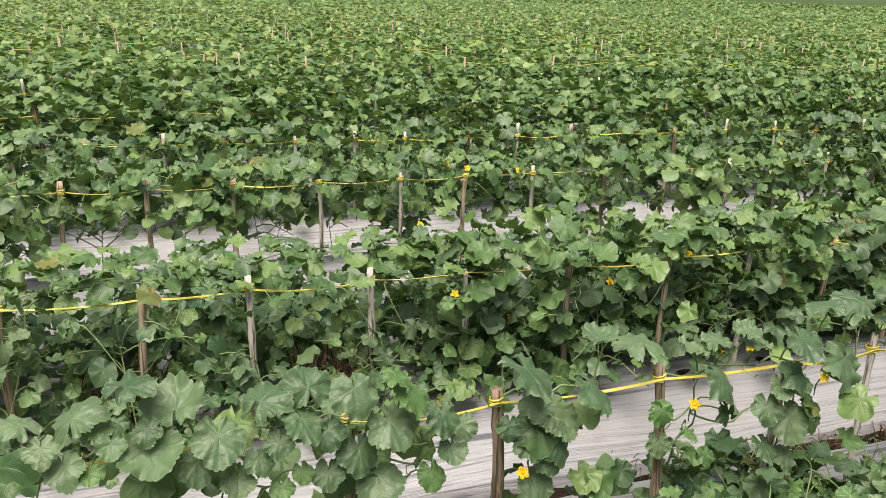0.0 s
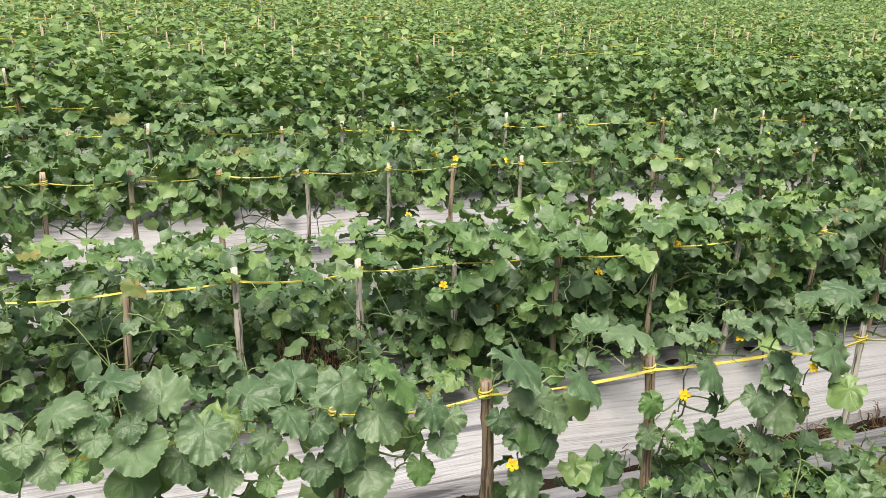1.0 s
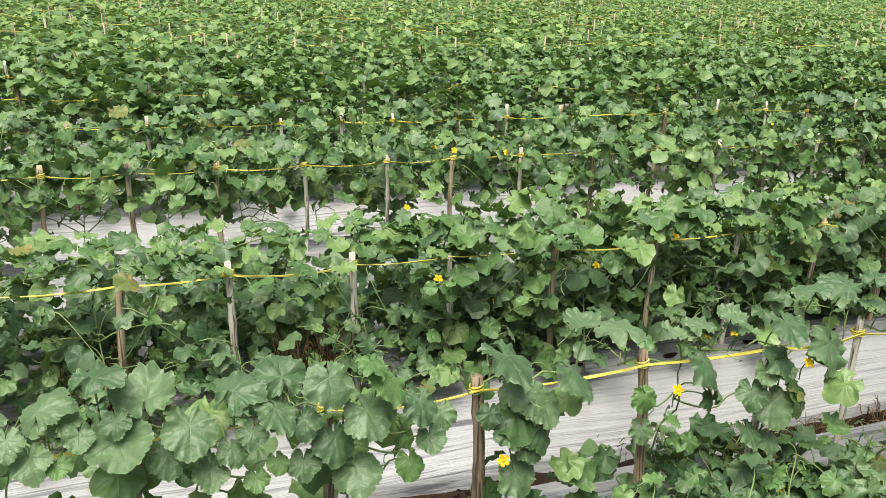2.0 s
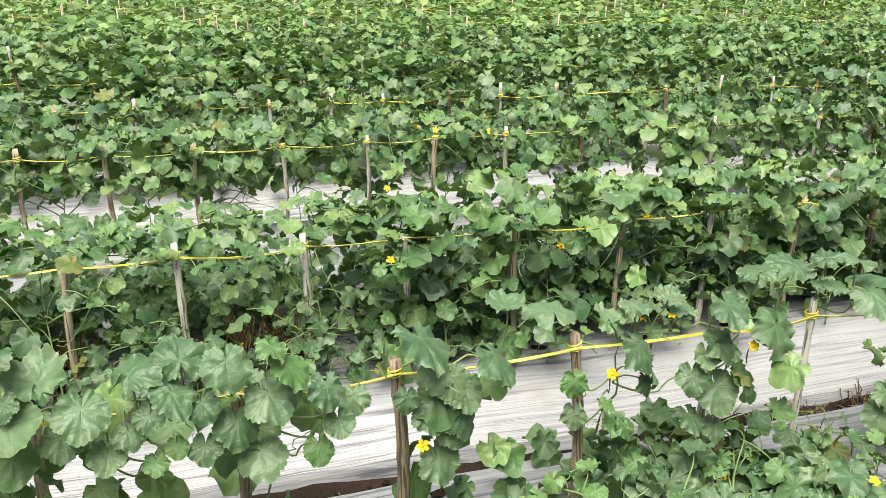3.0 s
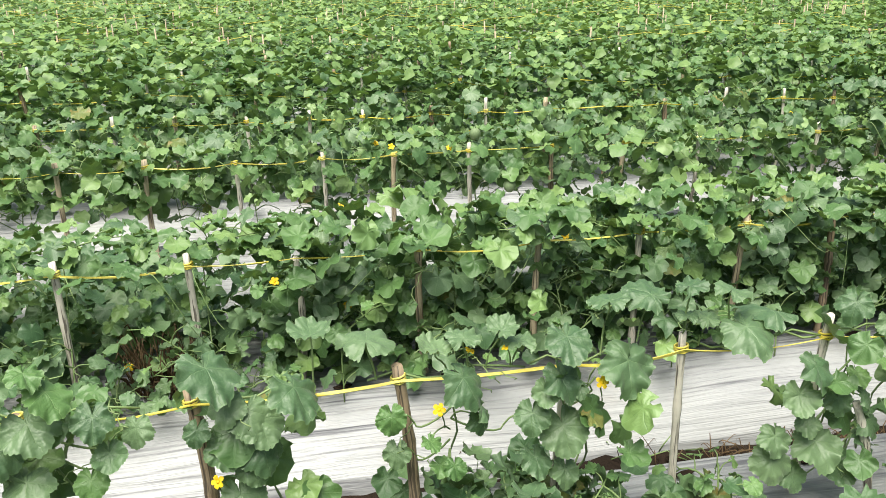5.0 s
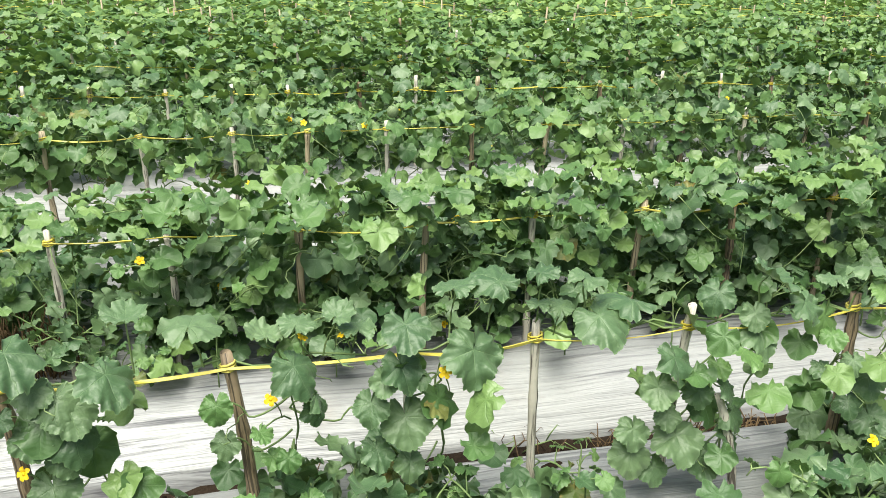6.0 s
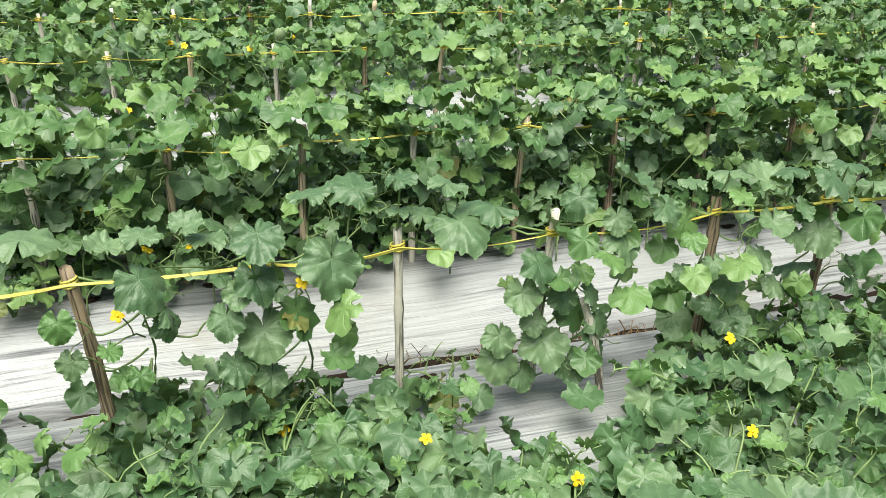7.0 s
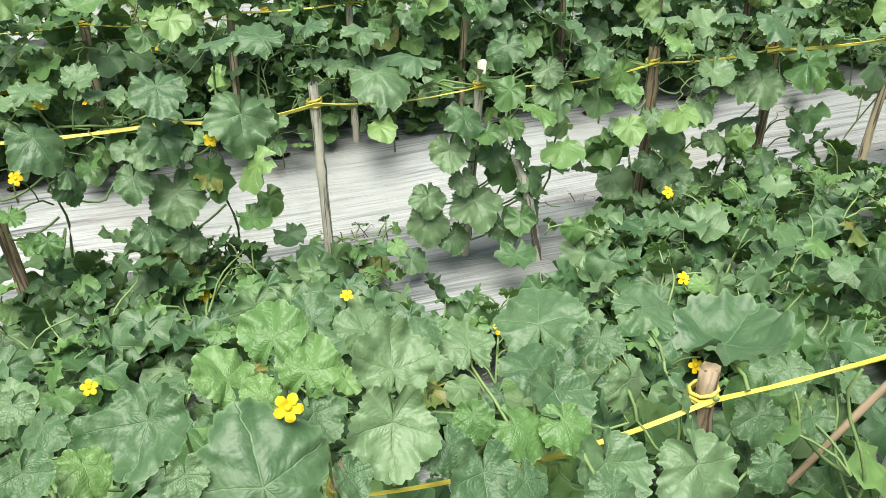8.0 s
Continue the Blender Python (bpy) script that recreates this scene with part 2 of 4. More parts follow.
def leaf_mesh(name, seed, segments, rings, material, ruffle=1.0):
    """One blade about 1 across: an umbrella or a dish, sunk along its veins, puckered between them, ruffled and toothed at the rim."""
    rng = random.Random(seed)
    depth, skew = rng.uniform(0.10, 0.25), rng.uniform(0, 6.28)
    cup, frill = rng.choice((-0.42, -0.32, -0.24, -0.16, -0.05, 0.18, 0.34)) + rng.uniform(-0.06, 0.06), rng.uniform(0.026, 0.052) * ruffle
    fold, bend, phase = rng.uniform(-0.05, 0.13) * ruffle, rng.uniform(0.0, 0.25), rng.uniform(0, 6.28)
    twist, crease, spot = rng.uniform(-0.22, 0.22), rng.uniform(0.032, 0.065), rng.uniform(0, 90)
    wave = rng.choice((10, 11, 13))
    v, f, uv = [(0.0, 0.0, 0.0)], [], [(0.0, 0.0)]
    for j in range(1, rings + 1):
        share = (j / rings) ** 0.82
        for i in range(segments):
            turn = i / segments
            r = leaf_outline(turn, depth, skew) * share
            a = 2 * math.pi * turn
            if j == rings:
                r += rng.uniform(-0.008, 0.008) + (0.011 if i % 3 else -0.013) if segments > 40 else rng.uniform(-0.03, 0.02)
            x, y = r * math.sin(a), r * math.cos(a)
            vein = abs(((turn * 5 + 0.5) % 1) - 0.5) * 2
            z = cup * r * r * 1.5 + fold * abs(x) - bend * max(0.0, y) ** 2 + twist * x * y
            z += crease * share * (vein**0.55 - 0.5) * (0.8 + 0.6 * noise.noise((x * 3, y * 3, spot)))
            z += frill * share**2.4 * (0.9 * math.sin(3 * a + phase) + 0.9 * math.sin(5 * a + 2 * phase))
            z += frill * share**5 * (1.0 * math.sin(wave * a + 3 * phase + math.sin(2 * a)) + 0.5 * math.sin((wave + 8) * a + phase))
            z += 0.085 * share * noise.noise((x * 4.5 + spot, y * 4.5, 0)) + 0.026 * noise.noise((x * 10, y * 10, spot))
            v.append((x, y, z))
            uv.append((turn, share))
    for i in range(segments):
        k = (i + 1) % segments
        f.append((0, 1 + k, 1 + i))
        for j in range(rings - 1):
            a, b = 1 + j * segments, 1 + (j + 1) * segments
            f.append((a + i, a + k, b + k, b + i))
    data = bpy.data.meshes.new(name)
    data.from_pydata(v, [], f)
    layer = data.uv_layers.new(name="polar")
    flat = []
    for face in f:
        turns = [uv[c][0] for c in face]
        for c in face:
            turn = uv[c][0]
            if c == 0:
                turn = max(turns) if max(turns) - min(t for t, q in zip(turns, face) if q) < 0.5 else 1.0
            elif turn == 0.0 and max(turns) > 0.6:
                turn = 1.0
            flat += [turn, uv[c][1]]
    layer.data.foreach_set("uv", flat)
    data.materials.append(material)
    data.shade_smooth()
    return data


FINE = [leaf_mesh("leaf", 10 + i, 48, 4, LEAF, 1.2) for i in range(16)]
LARGE = [leaf_mesh("leaf", 140 + i, 96, 9, LEAF, 1.0) for i in range(18)]
LARGE_YOUNG = [leaf_mesh("leaf", 160 + i, 75, 7, YOUNG, 1.2) for i in range(6)]
FINE_YOUNG = [leaf_mesh("leaf", 40 + i, 48, 5, YOUNG, 1.2) for i in range(6)]
FINE_OLD = [leaf_mesh("leaf", 50 + i, 48, 5, OLD, 1.3) for i in range(4)]
MEDIUM = [leaf_mesh("leaf", 70 + i, 30, 3, LEAF, 1.3) for i in range(14)]
MEDIUM_YOUNG = [leaf_mesh("leaf", 90 + i, 27, 3, YOUNG, 1.2) for i in range(3)]
MEDIUM_OLD = [leaf_mesh("leaf", 95 + i, 27, 3, OLD, 1.2) for i in range(3)]


def template(data):
    """Points, triangles and polar uv of a blade, for laying out many."""
    points = np.array([v.co[:] for v in data.vertices])
    data.calc_loop_triangles()
    faces = np.array([t.vertices[:] for t in data.loop_triangles])
    corners = np.array([t.loops[:] for t in data.loop_triangles])
    uv = np.array([q.uv[:] for q in data.uv_layers[0].data])[corners]
    return points, faces, uv


INNER = [template(leaf_mesh("leaf", 110 + i, 17, 2, LEAF, 1.3)) for i in range(8)]
INNER_MID = [template(leaf_mesh("leaf", 130 + i, 11, 2, LEAF, 1.4)) for i in range(8)]
INNER_NEAR = [template(leaf_mesh("leaf", 120 + i, 27, 3, LEAF, 1.3)) for i in range(7)]


def simple_blade(segments):
    a = np.linspace(0, 2 * np.pi, segments, endpoint=False)
    shape = 0.5 + 0.06 * np.cos(5 * a) + 0.03 * np.cos(a)
    shape[np.argmin(np.abs(a - np.pi))] *= 0.45
    local = np.zeros((segments + 1, 3))
    local[1:, 0], local[1:, 1] = shape * np.sin(a), shape * np.cos(a)
    local[1:, 2] = 0.10 * np.abs(local[1:, 0]) - 0.22 * np.maximum(0, local[1:, 1]) ** 2 + 0.03 * np.cos(6 * a)
    fan = np.array([(0, 1 + (k + 1) % segments, 1 + k) for k in range(segments)])
    return local, fan, None


def leaf_cloud(name, seed, centres, widths, tilt, blades, material):
    """Many bent blades in one mesh, laid out by arrays; most turn towards -y."""
    g = np.random.default_rng(seed)
    all_points, all_faces, all_uv, base = [], [], [], 0

    def spin(p, i, j, angle):
        c, s = np.cos(angle)[:, None], np.sin(angle)[:, None]
        p[:, :, i], p[:, :, j] = p[:, :, i] * c - p[:, :, j] * s, p[:, :, i] * s + p[:, :, j] * c

    for k, (local, fan, uv) in enumerate(blades):
        mid, w = centres[k::len(blades)], widths[k::len(blades)]
        count = len(mid)
        if not count:
            continue
        pts = np.repeat(local[None], count, 0) * w[:, None, None]
        pts[:, 1:, 2] += g.normal(0, 0.03, (count, len(local) - 1)) * w[:, None]
        roll, droop, yaw = g.normal(0, 0.35, count), g.uniform(*tilt, count), g.uniform(-np.pi, np.pi, count)
        yaw = np.where(g.random(count) < 0.6, -np.pi / 2 + g.normal(0, 0.9, count), yaw) - np.pi / 2
        spin(pts, 2, 0, roll)
        spin(pts, 1, 2, -droop)
        spin(pts, 0, 1, yaw)
        pts += mid[:, None, :]
        all_points.append(pts.reshape(-1, 3))
        all_faces.append((fan[None] + (np.arange(count) * len(local))[:, None, None]).reshape(-1, 3) + base)
        if uv is not None:
            all_uv.append(np.repeat(uv[None], count, 0).reshape(-1))
        base += count * len(local)
    points, faces = np.concatenate(all_points), np.concatenate(all_faces)
    data = bpy.data.meshes.new(name)
    data.vertices.add(len(points))
    data.vertices.foreach_set("co", points.reshape(-1))
    total = len(faces)
    data.loops.add(total * 3)
    data.loops.foreach_set("vertex_index", faces.reshape(-1))
    data.polygons.add(total)
    data.polygons.foreach_set("loop_start", np.arange(0, total * 3, 3))
    data.update(calc_edges=True)
    if all_uv:
        data.uv_layers.new(name="polar").data.foreach_set("uv", np.concatenate(all_uv))
    data.materials.append(material)
    data.shade_smooth()
    return data


def blade(place, width, azimuth, droop, roll=0.0):
    """The pose of a blade: its tip points to azimuth (degrees from +x) and hangs by droop degrees."""
    m = Matrix.Translation(place) @ Matrix.Rotation(radians(azimuth - 90), 4, "Z")
    m = m @ Matrix.Rotation(radians(-droop), 4, "X") @ Matrix.Rotation(radians(roll), 4, "Y")
    return m @ Matrix.Diagonal((width, width, width, 1))


def petal_mesh():
    """One broad crumpled petal, 1 long."""
    b = Build()
    for j, (r, w, z) in enumerate(((0.12, 0.12, 0.0), (0.42, 0.33, 0.12), (0.8, 0.36, 0.10), (1.0, 0.14, -0.04))):
        for s in (-1, 0, 1):
            b.v.append((r, s * w, z - (0.08 if s == 0 else 0.04 * ((j + s) % 3))))
    for j in range(3):
        for s in range(2):
            q = j * 3 + s
            b.f.append((q, q + 1, q + 4, q + 3))
    return b.mesh("petal", PETAL)


def cup_mesh():
    b = Build()
    b.tube([(0, 0, -0.5), (0, 0, -0.1), (0, 0, 0.06), (0, 0, 0.2)], [0.12, 0.22, 0.27, 0.12], 8)
    return b.mesh("flower", PETAL)


PETAL_MESH, FLOWER = petal_mesh(), cup_mesh()


def fruit_mesh():
    b = Build()
    rows, sides = 9, 14
    for j in range(rows + 1):
        a = math.pi * j / rows
        for k in range(sides):
            c = 2 * math.pi * k / sides
            r = math.sin(a) * (1 + 0.02 * math.cos(5 * c)) + 0.001
            b.v.append((r * math.cos(c), r * math.sin(c), 1.12 * math.cos(a)))
    for j in range(rows):
        for k in range(sides):
            q, s = j * sides + k, j * sides + (k + 1) % sides
            b.f.append((q, q + sides, s + sides, s))
    b.tube([(0, 0, 1.1), (0.03, 0, 1.4), (0.1, 0, 1.8)], [0.1, 0.08, 0.07], 5)
    return b.mesh("fruit", FRUIT)


FRUIT_MESH = fruit_mesh()


# ---- a melon plant ----
class Plant:
    """A vine with its stalks in one mesh, and every leaf and flower a part of its own."""

    def __init__(self, place, seed, label, fine=True, group="melon plants"):
        self.root = thing("melon_plant", place, label, "plant", group)
        self.base = Vector(place)
        self.rng = random.Random(seed)
        self.vine = Build()
        self.fine = fine
        self.clear, self.blades, self.tone = 0.0, INNER_NEAR if fine else INNER, INNER_LEAF

    def pick(self, age):
        sets = ((FINE, FINE_YOUNG, FINE_OLD), (MEDIUM, MEDIUM_YOUNG, MEDIUM_OLD))[0 if self.fine else 1]
        return self.rng.choice(sets[age])

    def leaf(self, place, width, azimuth, droop, roll=0.0, age=0, node=None, large=False):
        """A leaf at a place in the world, with a stalk from node."""
        m = blade(Vector(place) - self.base, width, azimuth, droop, roll)
        data = self.rng.choice(LARGE_YOUNG if age == 1 else LARGE) if large and age < 2 else self.pick(age)
        part("leaf", data, self.root, ("", "pale yellow-green young leaf", "yellowing spotted old leaf")[age], m)
        if node is not None:
            a, d = Vector(node) - self.base, Vector(place) - self.base
            rise = max(0.02, (d - a).length * 0.35)
            b = a + (d - a) * 0.25 + Vector((0, 0, rise))
            turn = m.to_3x3().normalized()
            d = d - turn @ Vector((0, 0, 0.004))
            c = d - turn @ Vector((0, 0.3, 0.9)) * rise
            w = 0.0015 + 0.007 * width
            self.vine.tube(curve(a, b, c, d, 5), [w * 1.1, w, w, w * 0.95, w * 0.9, w * 0.7], 5 if self.fine else 4, False)

    def grow(self, points, radius=0.0031, taper=0.5):
        pts = [Vector(p) - self.base for p in points]
        count = len(pts)
        self.vine.tube(pts, [radius * (1 - taper * i / count) for i in range(count)], 6 if self.fine else 4)

    def tendril(self, node, reach):
        r = self.rng
        a = Vector(node) - self.base
        way = Vector((r.uniform(-1, 1), r.uniform(-1, 0.3), r.uniform(-0.2, 0.8))).normalized()
        pts = []
        for i in range(9):
            t = i / 8
            curl = 0.012 * t
            pts.append(a + way * reach * t + Vector((curl * math.cos(t * 14), curl * math.sin(t * 14), -0.05 * t * t)))
        self.vine.tube(pts, 0.0014, 3, False)

    def flower(self, place, node=None, size=0.0145, aim=(0, -0.7, 0.6)):
        turn = Vector(aim).to_track_quat("Z", "Y").to_matrix().to_4x4()
        m = Matrix.Translation(Vector(place) - self.base) @ turn @ Matrix.Rotation(self.rng.uniform(0, 6), 4, "Z") @ Matrix.Diagonal((size, size, size, 1))
        cup = part("flower", FLOWER, self.root, "yellow five-petalled melon flower", m)
        for k in range(5):
            part("petal", PETAL_MESH, cup, "", Matrix.Rotation(math.pi * 0.4 * k, 4, "Z") @ Matrix.Rotation(self.rng.uniform(-0.35, 0.1), 4, "Y"))
        if node is not None:
            a, d = Vector(node) - self.base, Vector(place) - self.base
            self.vine.tube(curve(a, a + Vector((0, 0, 0.02)), d - Vector(aim).normalized() * 0.03, d, 4), 0.0018, 4, False)

    def fruit(self, place, size=0.045):
        m = Matrix.Translation(Vector(place) - self.base) @ Matrix.Rotation(self.rng.uniform(-0.3, 0.3), 4, "X") @ Matrix.Diagonal((size, size, size, 1))
        part("fruit", FRUIT_MESH, self.root, "unripe grey-green melon", m)

    def shoot(self, points, step, sizes, stalks, droops, face=-90.0, spread=100.0, bare=0.0, skip=0.0, young=2, old=0.03):
        """A vine along points with leaves at even steps. face: the azimuth they turn to."""
        r = self.rng
        self.grow(points)
        pts = [Vector(p) for p in points]
        total = sum((b - a).length for a, b in zip(pts, pts[1:]))
        at, done, index, count = 0.0, step * 0.5, 0, max(1, int(total / step))
        side = 1
        while done < total:
            run, seg = 0.0, 0
            while seg < len(pts) - 2 and run + (pts[seg + 1] - pts[seg]).length < done:
                run += (pts[seg + 1] - pts[seg]).length
                seg += 1
            here = pts[seg].lerp(pts[seg + 1], min(1.0, (done - run) / max(1e-6, (pts[seg + 1] - pts[seg]).length)))
            share = done / total
            index += 1
            done += step * r.uniform(0.75, 1.3)
            side = -side
            if share < bare or r.random() < skip:
                continue
            width = (sizes[0] + (sizes[1] - sizes[0]) * share) * r.uniform(0.72, 1.2)
            age = 0
            if index > count - young:
                age, width = 1, width * 0.6
            elif r.random() < old * (1.6 - share):
                age = 2
            azimuth = face + side * r.uniform(0.1, 1.0) * spread
            stalk = r.uniform(*stalks) * (0.5 if age == 1 else 1.0)
            lift = r.uniform(0.15, 0.95)
            out = Vector((math.cos(radians(azimuth)), math.sin(radians(azimuth)), 0))
            place = here + out * stalk * math.sqrt(max(0.05, 1 - lift * lift * 0.8)) + Vector((0, 0, stalk * lift))
            if place.z < self.clear and r.random() < 0.88:
                continue
            if place.z < 0.30:
                place.z = 0.30 + r.uniform(0, 0.05)
            self.leaf(place, width, azimuth + r.uniform(-25, 25), r.uniform(*droops), r.uniform(-32, 32), age, here)
            if r.random() < 0.18:
                self.tendril(here, r.uniform(0.05, 0.14))
            if r.random() < 0.018:
                self.flower(here + out * 0.05 + Vector((0, 0, 0.03)), here)

    def fill(self, count, low, high, half_x, half_y, middle, widths, tilt=(0.1, 1.2)):
        """The inner leaves, which hide behind the outer ones, as one part."""
        g = np.random.default_rng(self.rng.randrange(10**6))
        z = low + (high - low) * g.random(count) ** 0.85
        c = np.stack([middle[0] + g.uniform(-half_x, half_x, count), middle[1] + g.normal(0, half_y * 0.6, count), z], 1)
        c -= np.array(self.base)
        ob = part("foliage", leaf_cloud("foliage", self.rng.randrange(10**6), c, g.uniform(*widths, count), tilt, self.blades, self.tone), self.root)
        ob["kind"] = "stuff"

    def finish(self):
        if self.vine.f:
            part("vine", self.vine.mesh("vine", STEM), self.root, "pale green hairy vine with leaf stalks")
        return self.root


# ---- ground ----
def ground_mesh():
    """One sheet to the horizon, finely uneven where the furrows are seen close by."""
    def ticks(low, high, step, far):
        out = [low]
        while out[-1] < high:
            out.append(out[-1] + step)
        a, s = low, step
        while a > -far:
            s *= 1.7
            a -= s
            out.insert(0, a)
        a, s = out[-1], step
        while a < far:
            s *= 1.7
            a += s
            out.append(a)
        return out
    xs, ys = ticks(-2.0, 6.0, 0.05, 2500), ticks(-1.0, 5.0, 0.04, 2500)
    v, f = [], []
    for y in ys:
        for x in xs:
            near = 1.0 if abs(x) < 9 and abs(y) < 9 else 0.0
            z = near * (0.03 * noise.noise((x * 3, y * 4, 1)) + 0.022 * noise.noise((x * 14, y * 14, 4)))
            v.append((x, y, 0.05 + z))
    w = len(xs)
    for j in range(len(ys) - 1):
        for i in range(w - 1):
            q = j * w + i
            f.append((q, q + 1, q + 1 + w, q + w))
    data = bpy.data.meshes.new("ground")
    data.from_pydata(v, [], f)
    data.materials.append(FIELD)
    data.shade_smooth()
    return data


tagged(new("ground", ground_mesh()), "brown bare farmland soil between the planted beds", "ground", kind="structure")

# the beds: near and far shoulder of each, then at even pitch
BEDS = [(0.42, 1.84), (2.33, 4.02), (4.62, 6.22), (6.82, 8.44)]
while BEDS[-1][1] < 92:
    BEDS.append((BEDS[-1][0] + 2.2, BEDS[-1][1] + 2.2))
TOP = 0.262
NEAR_FLANK, FAR_FLANK = 0.18, 0.10


def bed_height(y, near, far):
    """Height of the film over the bed at y: a sloped near flank, a steep far one, rounded shoulders, a slightly raised crown."""
    if y < near + 0.05:
        s = min(1.0, max(0.0, (y - near + NEAR_FLANK) / (NEAR_FLANK + 0.05)))
        return 0.085 + (TOP - 0.085) * (1 - (1 - s) ** 1.5)
    if y > far - 0.03:
        s = min(1.0, max(0.0, (far + FAR_FLANK - y) / (FAR_FLANK + 0.03)))
        return 0.04 + (TOP - 0.04) * (1 - (1 - s) ** 1.8)
    return TOP + 0.012 * math.sin(math.pi * (y - near) / (far - near))


def bed_bow(x, y, near):
    """How far the film lies above or below its even shape."""
    return 0.022 * noise.noise((x * 1.1, y * 2, near)) + 0.010 * noise.noise((x * 3, y * 16, near)) + 0.005 * noise.noise((x * 5, y * 60, near))


def bed_mesh(near, far, x0, x1, dx, dy, rough):
    v, f = [], []
    nx, ny = int((x1 - x0) / dx), int((far - near + NEAR_FLANK + FAR_FLANK) / dy)
    for j in range(ny + 1):
        y = near - NEAR_FLANK + (far - near + NEAR_FLANK + FAR_FLANK) * j / ny
        h = bed_height(y, near, far)
        for i in range(nx + 1):
            x = x0 + (x1 - x0) * i / nx
            bow = rough * bed_bow(x, y, near)
            v.append((x, y + rough * 0.025 * noise.noise((x * 1.4, near, 3)), max(0.012, h + bow)))
    for j in range(ny):
        for i in range(nx):
            q = j * (nx + 1) + i
            f.append((q, q + 1, q + nx + 2, q + nx + 1))
    # the film turns down into the soil along both edges, and has a soil body below it
    for row in (0, ny):
        start = len(v)
        for i in range(nx + 1):
            x, y, z = v[row * (nx + 1) + i]
            v.append((x, y + (0.01 if row == 0 else -0.01), -0.05))
        for i in range(nx):
            a, b = row * (nx + 1) + i, row * (nx + 1) + i + 1
            f.append((a, start + i, start + i + 1, b))
    for i in (0, nx):
        start = len(v)
        for j in range(ny + 1):
            x, y, z = v[j * (nx + 1) + i]
            v.append((x, y, -0.05))
        for j in range(ny):
            a, b = j * (nx + 1) + i, (j + 1) * (nx + 1) + i
            f.append((a, start + j, start + j + 1, b))
    data = bpy.data.meshes.new("mulch_bed")
    data.from_pydata(v, [], f)
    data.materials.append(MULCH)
    data.shade_smooth()
    return data


def reach(y):
    """How far the rows run to either side at a depth."""
    return (-2.4, 6.9) if y < 2 else (-2.6, 8.2) if y < 5 else (-1.0 - 0.40 * y, 1.3 + 1.25 * y)


beds = []
for index, (near, far) in enumerate(BEDS):
    x0, x1 = reach(far)
    if index < 2:
        data = bed_mesh(near, far, x0, x1, 0.05, 0.012, 1.0)
    elif index < 4:
        data = bed_mesh(near, far, x0, x1, 0.1, 0.05, 1.0)
    else:
        data = bed_mesh(near, far, x0, x1, max(0.6, (x1 - x0) / 60), 0.16, 0.5)
    bed = tagged(new("mulch_bed", data), "raised planting bed wrapped in creased silver plastic mulch film", "planting bed", "mulched beds", "structure")
    beds.append(bed)

# planting holes melted into the film
hole = Build()
rng = random.Random(5)
hole.v = [(0, 0, 0.001)]
for ring, z in ((0.6, 0.0), (1.0, 0.006)):
    for k in range(14):
        a = 2 * math.pi * k / 14
        r = ring * (1 + rng.uniform(-0.12, 0.12))
        hole.v.append((r * 0.032 * math.cos(a), r * 0.014 * math.sin(a), z))
for k in range(14):
    q = (k + 1) % 14
    hole.f += [(0, 1 + k, 1 + q), (1 + k, 15 + k, 15 + q, 1 + q)]
HOLE = hole.mesh("planting_hole", SOIL)

# ---- rows: stake line, side on which the plants are rooted ----
ROW = {"z": (0.60, -0.10), "a": (1.63, 0.12), "b": (2.45, -0.11), "c": (3.80, 0.10), "d": (4.74, -0.10)}


def film_height(y):
    for near, far in BEDS:
        if near - NEAR_FLANK <= y <= far + FAR_FLANK:
            return bed_height(y, near, far)
    return 0.05


def soil_patch(index, x, y, turn=0.0):
    near, far = BEDS[index]
    y0 = y - 0.025 * noise.noise((x * 1.4, near, 3))
    z = bed_height(y0, near, far) + bed_bow(x, y0, near)
    part("planting_hole", HOLE, beds[index], "dark planting hole in the film", pose(x, y, z + 0.002, 0, 0, turn))


# ---- bamboo stakes ----
def stake_mesh(height, width, seed, flat=0.55):
    """A split cane: half round, with raised joints, a ragged cut top and a slight bow."""
    r = random.Random(seed)
    b = Build()
    sides, rows = 9, 16
    joints = [r.uniform(0.15, 0.35), r.uniform(0.5, 0.66), r.uniform(0.8, 0.95)]
    bow = r.uniform(-0.012, 0.012)
    for j in range(rows + 1):
        share = j / rows
        z = -0.06 + (height + 0.06) * share
        swell = max(0.0, 1 - min(abs(share - q) for q in joints) / 0.035)
        w = width * (1.0 - 0.12 * share) * (1 + 0.34 * swell)
        for k in range(sides):
            a = 2 * math.pi * k / sides
            x, y = w * 0.5 * math.cos(a), w * 0.5 * math.sin(a) * (1.0 if math.sin(a) < 0 else flat)
            lift = r.uniform(-0.008, 0.008) if j == rows else 0.0
            b.v.append((x + bow * math.sin(share * math.pi), y, z + lift))
    for j in range(rows):
        for k in range(sides):
            q, s = j * sides + k, j * sides + (k + 1) % sides
            b.f.append((q, s, s + sides, q + sides))
    b.f.append(tuple(rows * sides + k for k in range(sides)))
    return b.mesh("cane", (BAMBOO_BROWN, BAMBOO_PALE, BAMBOO_BROWN, BAMBOO, BAMBOO_PALE)[seed % 5], True)


CANES = [stake_mesh(1.0, w, 20 + i) for i, w in enumerate((0.027, 0.023, 0.030, 0.025, 0.021, 0.012))]


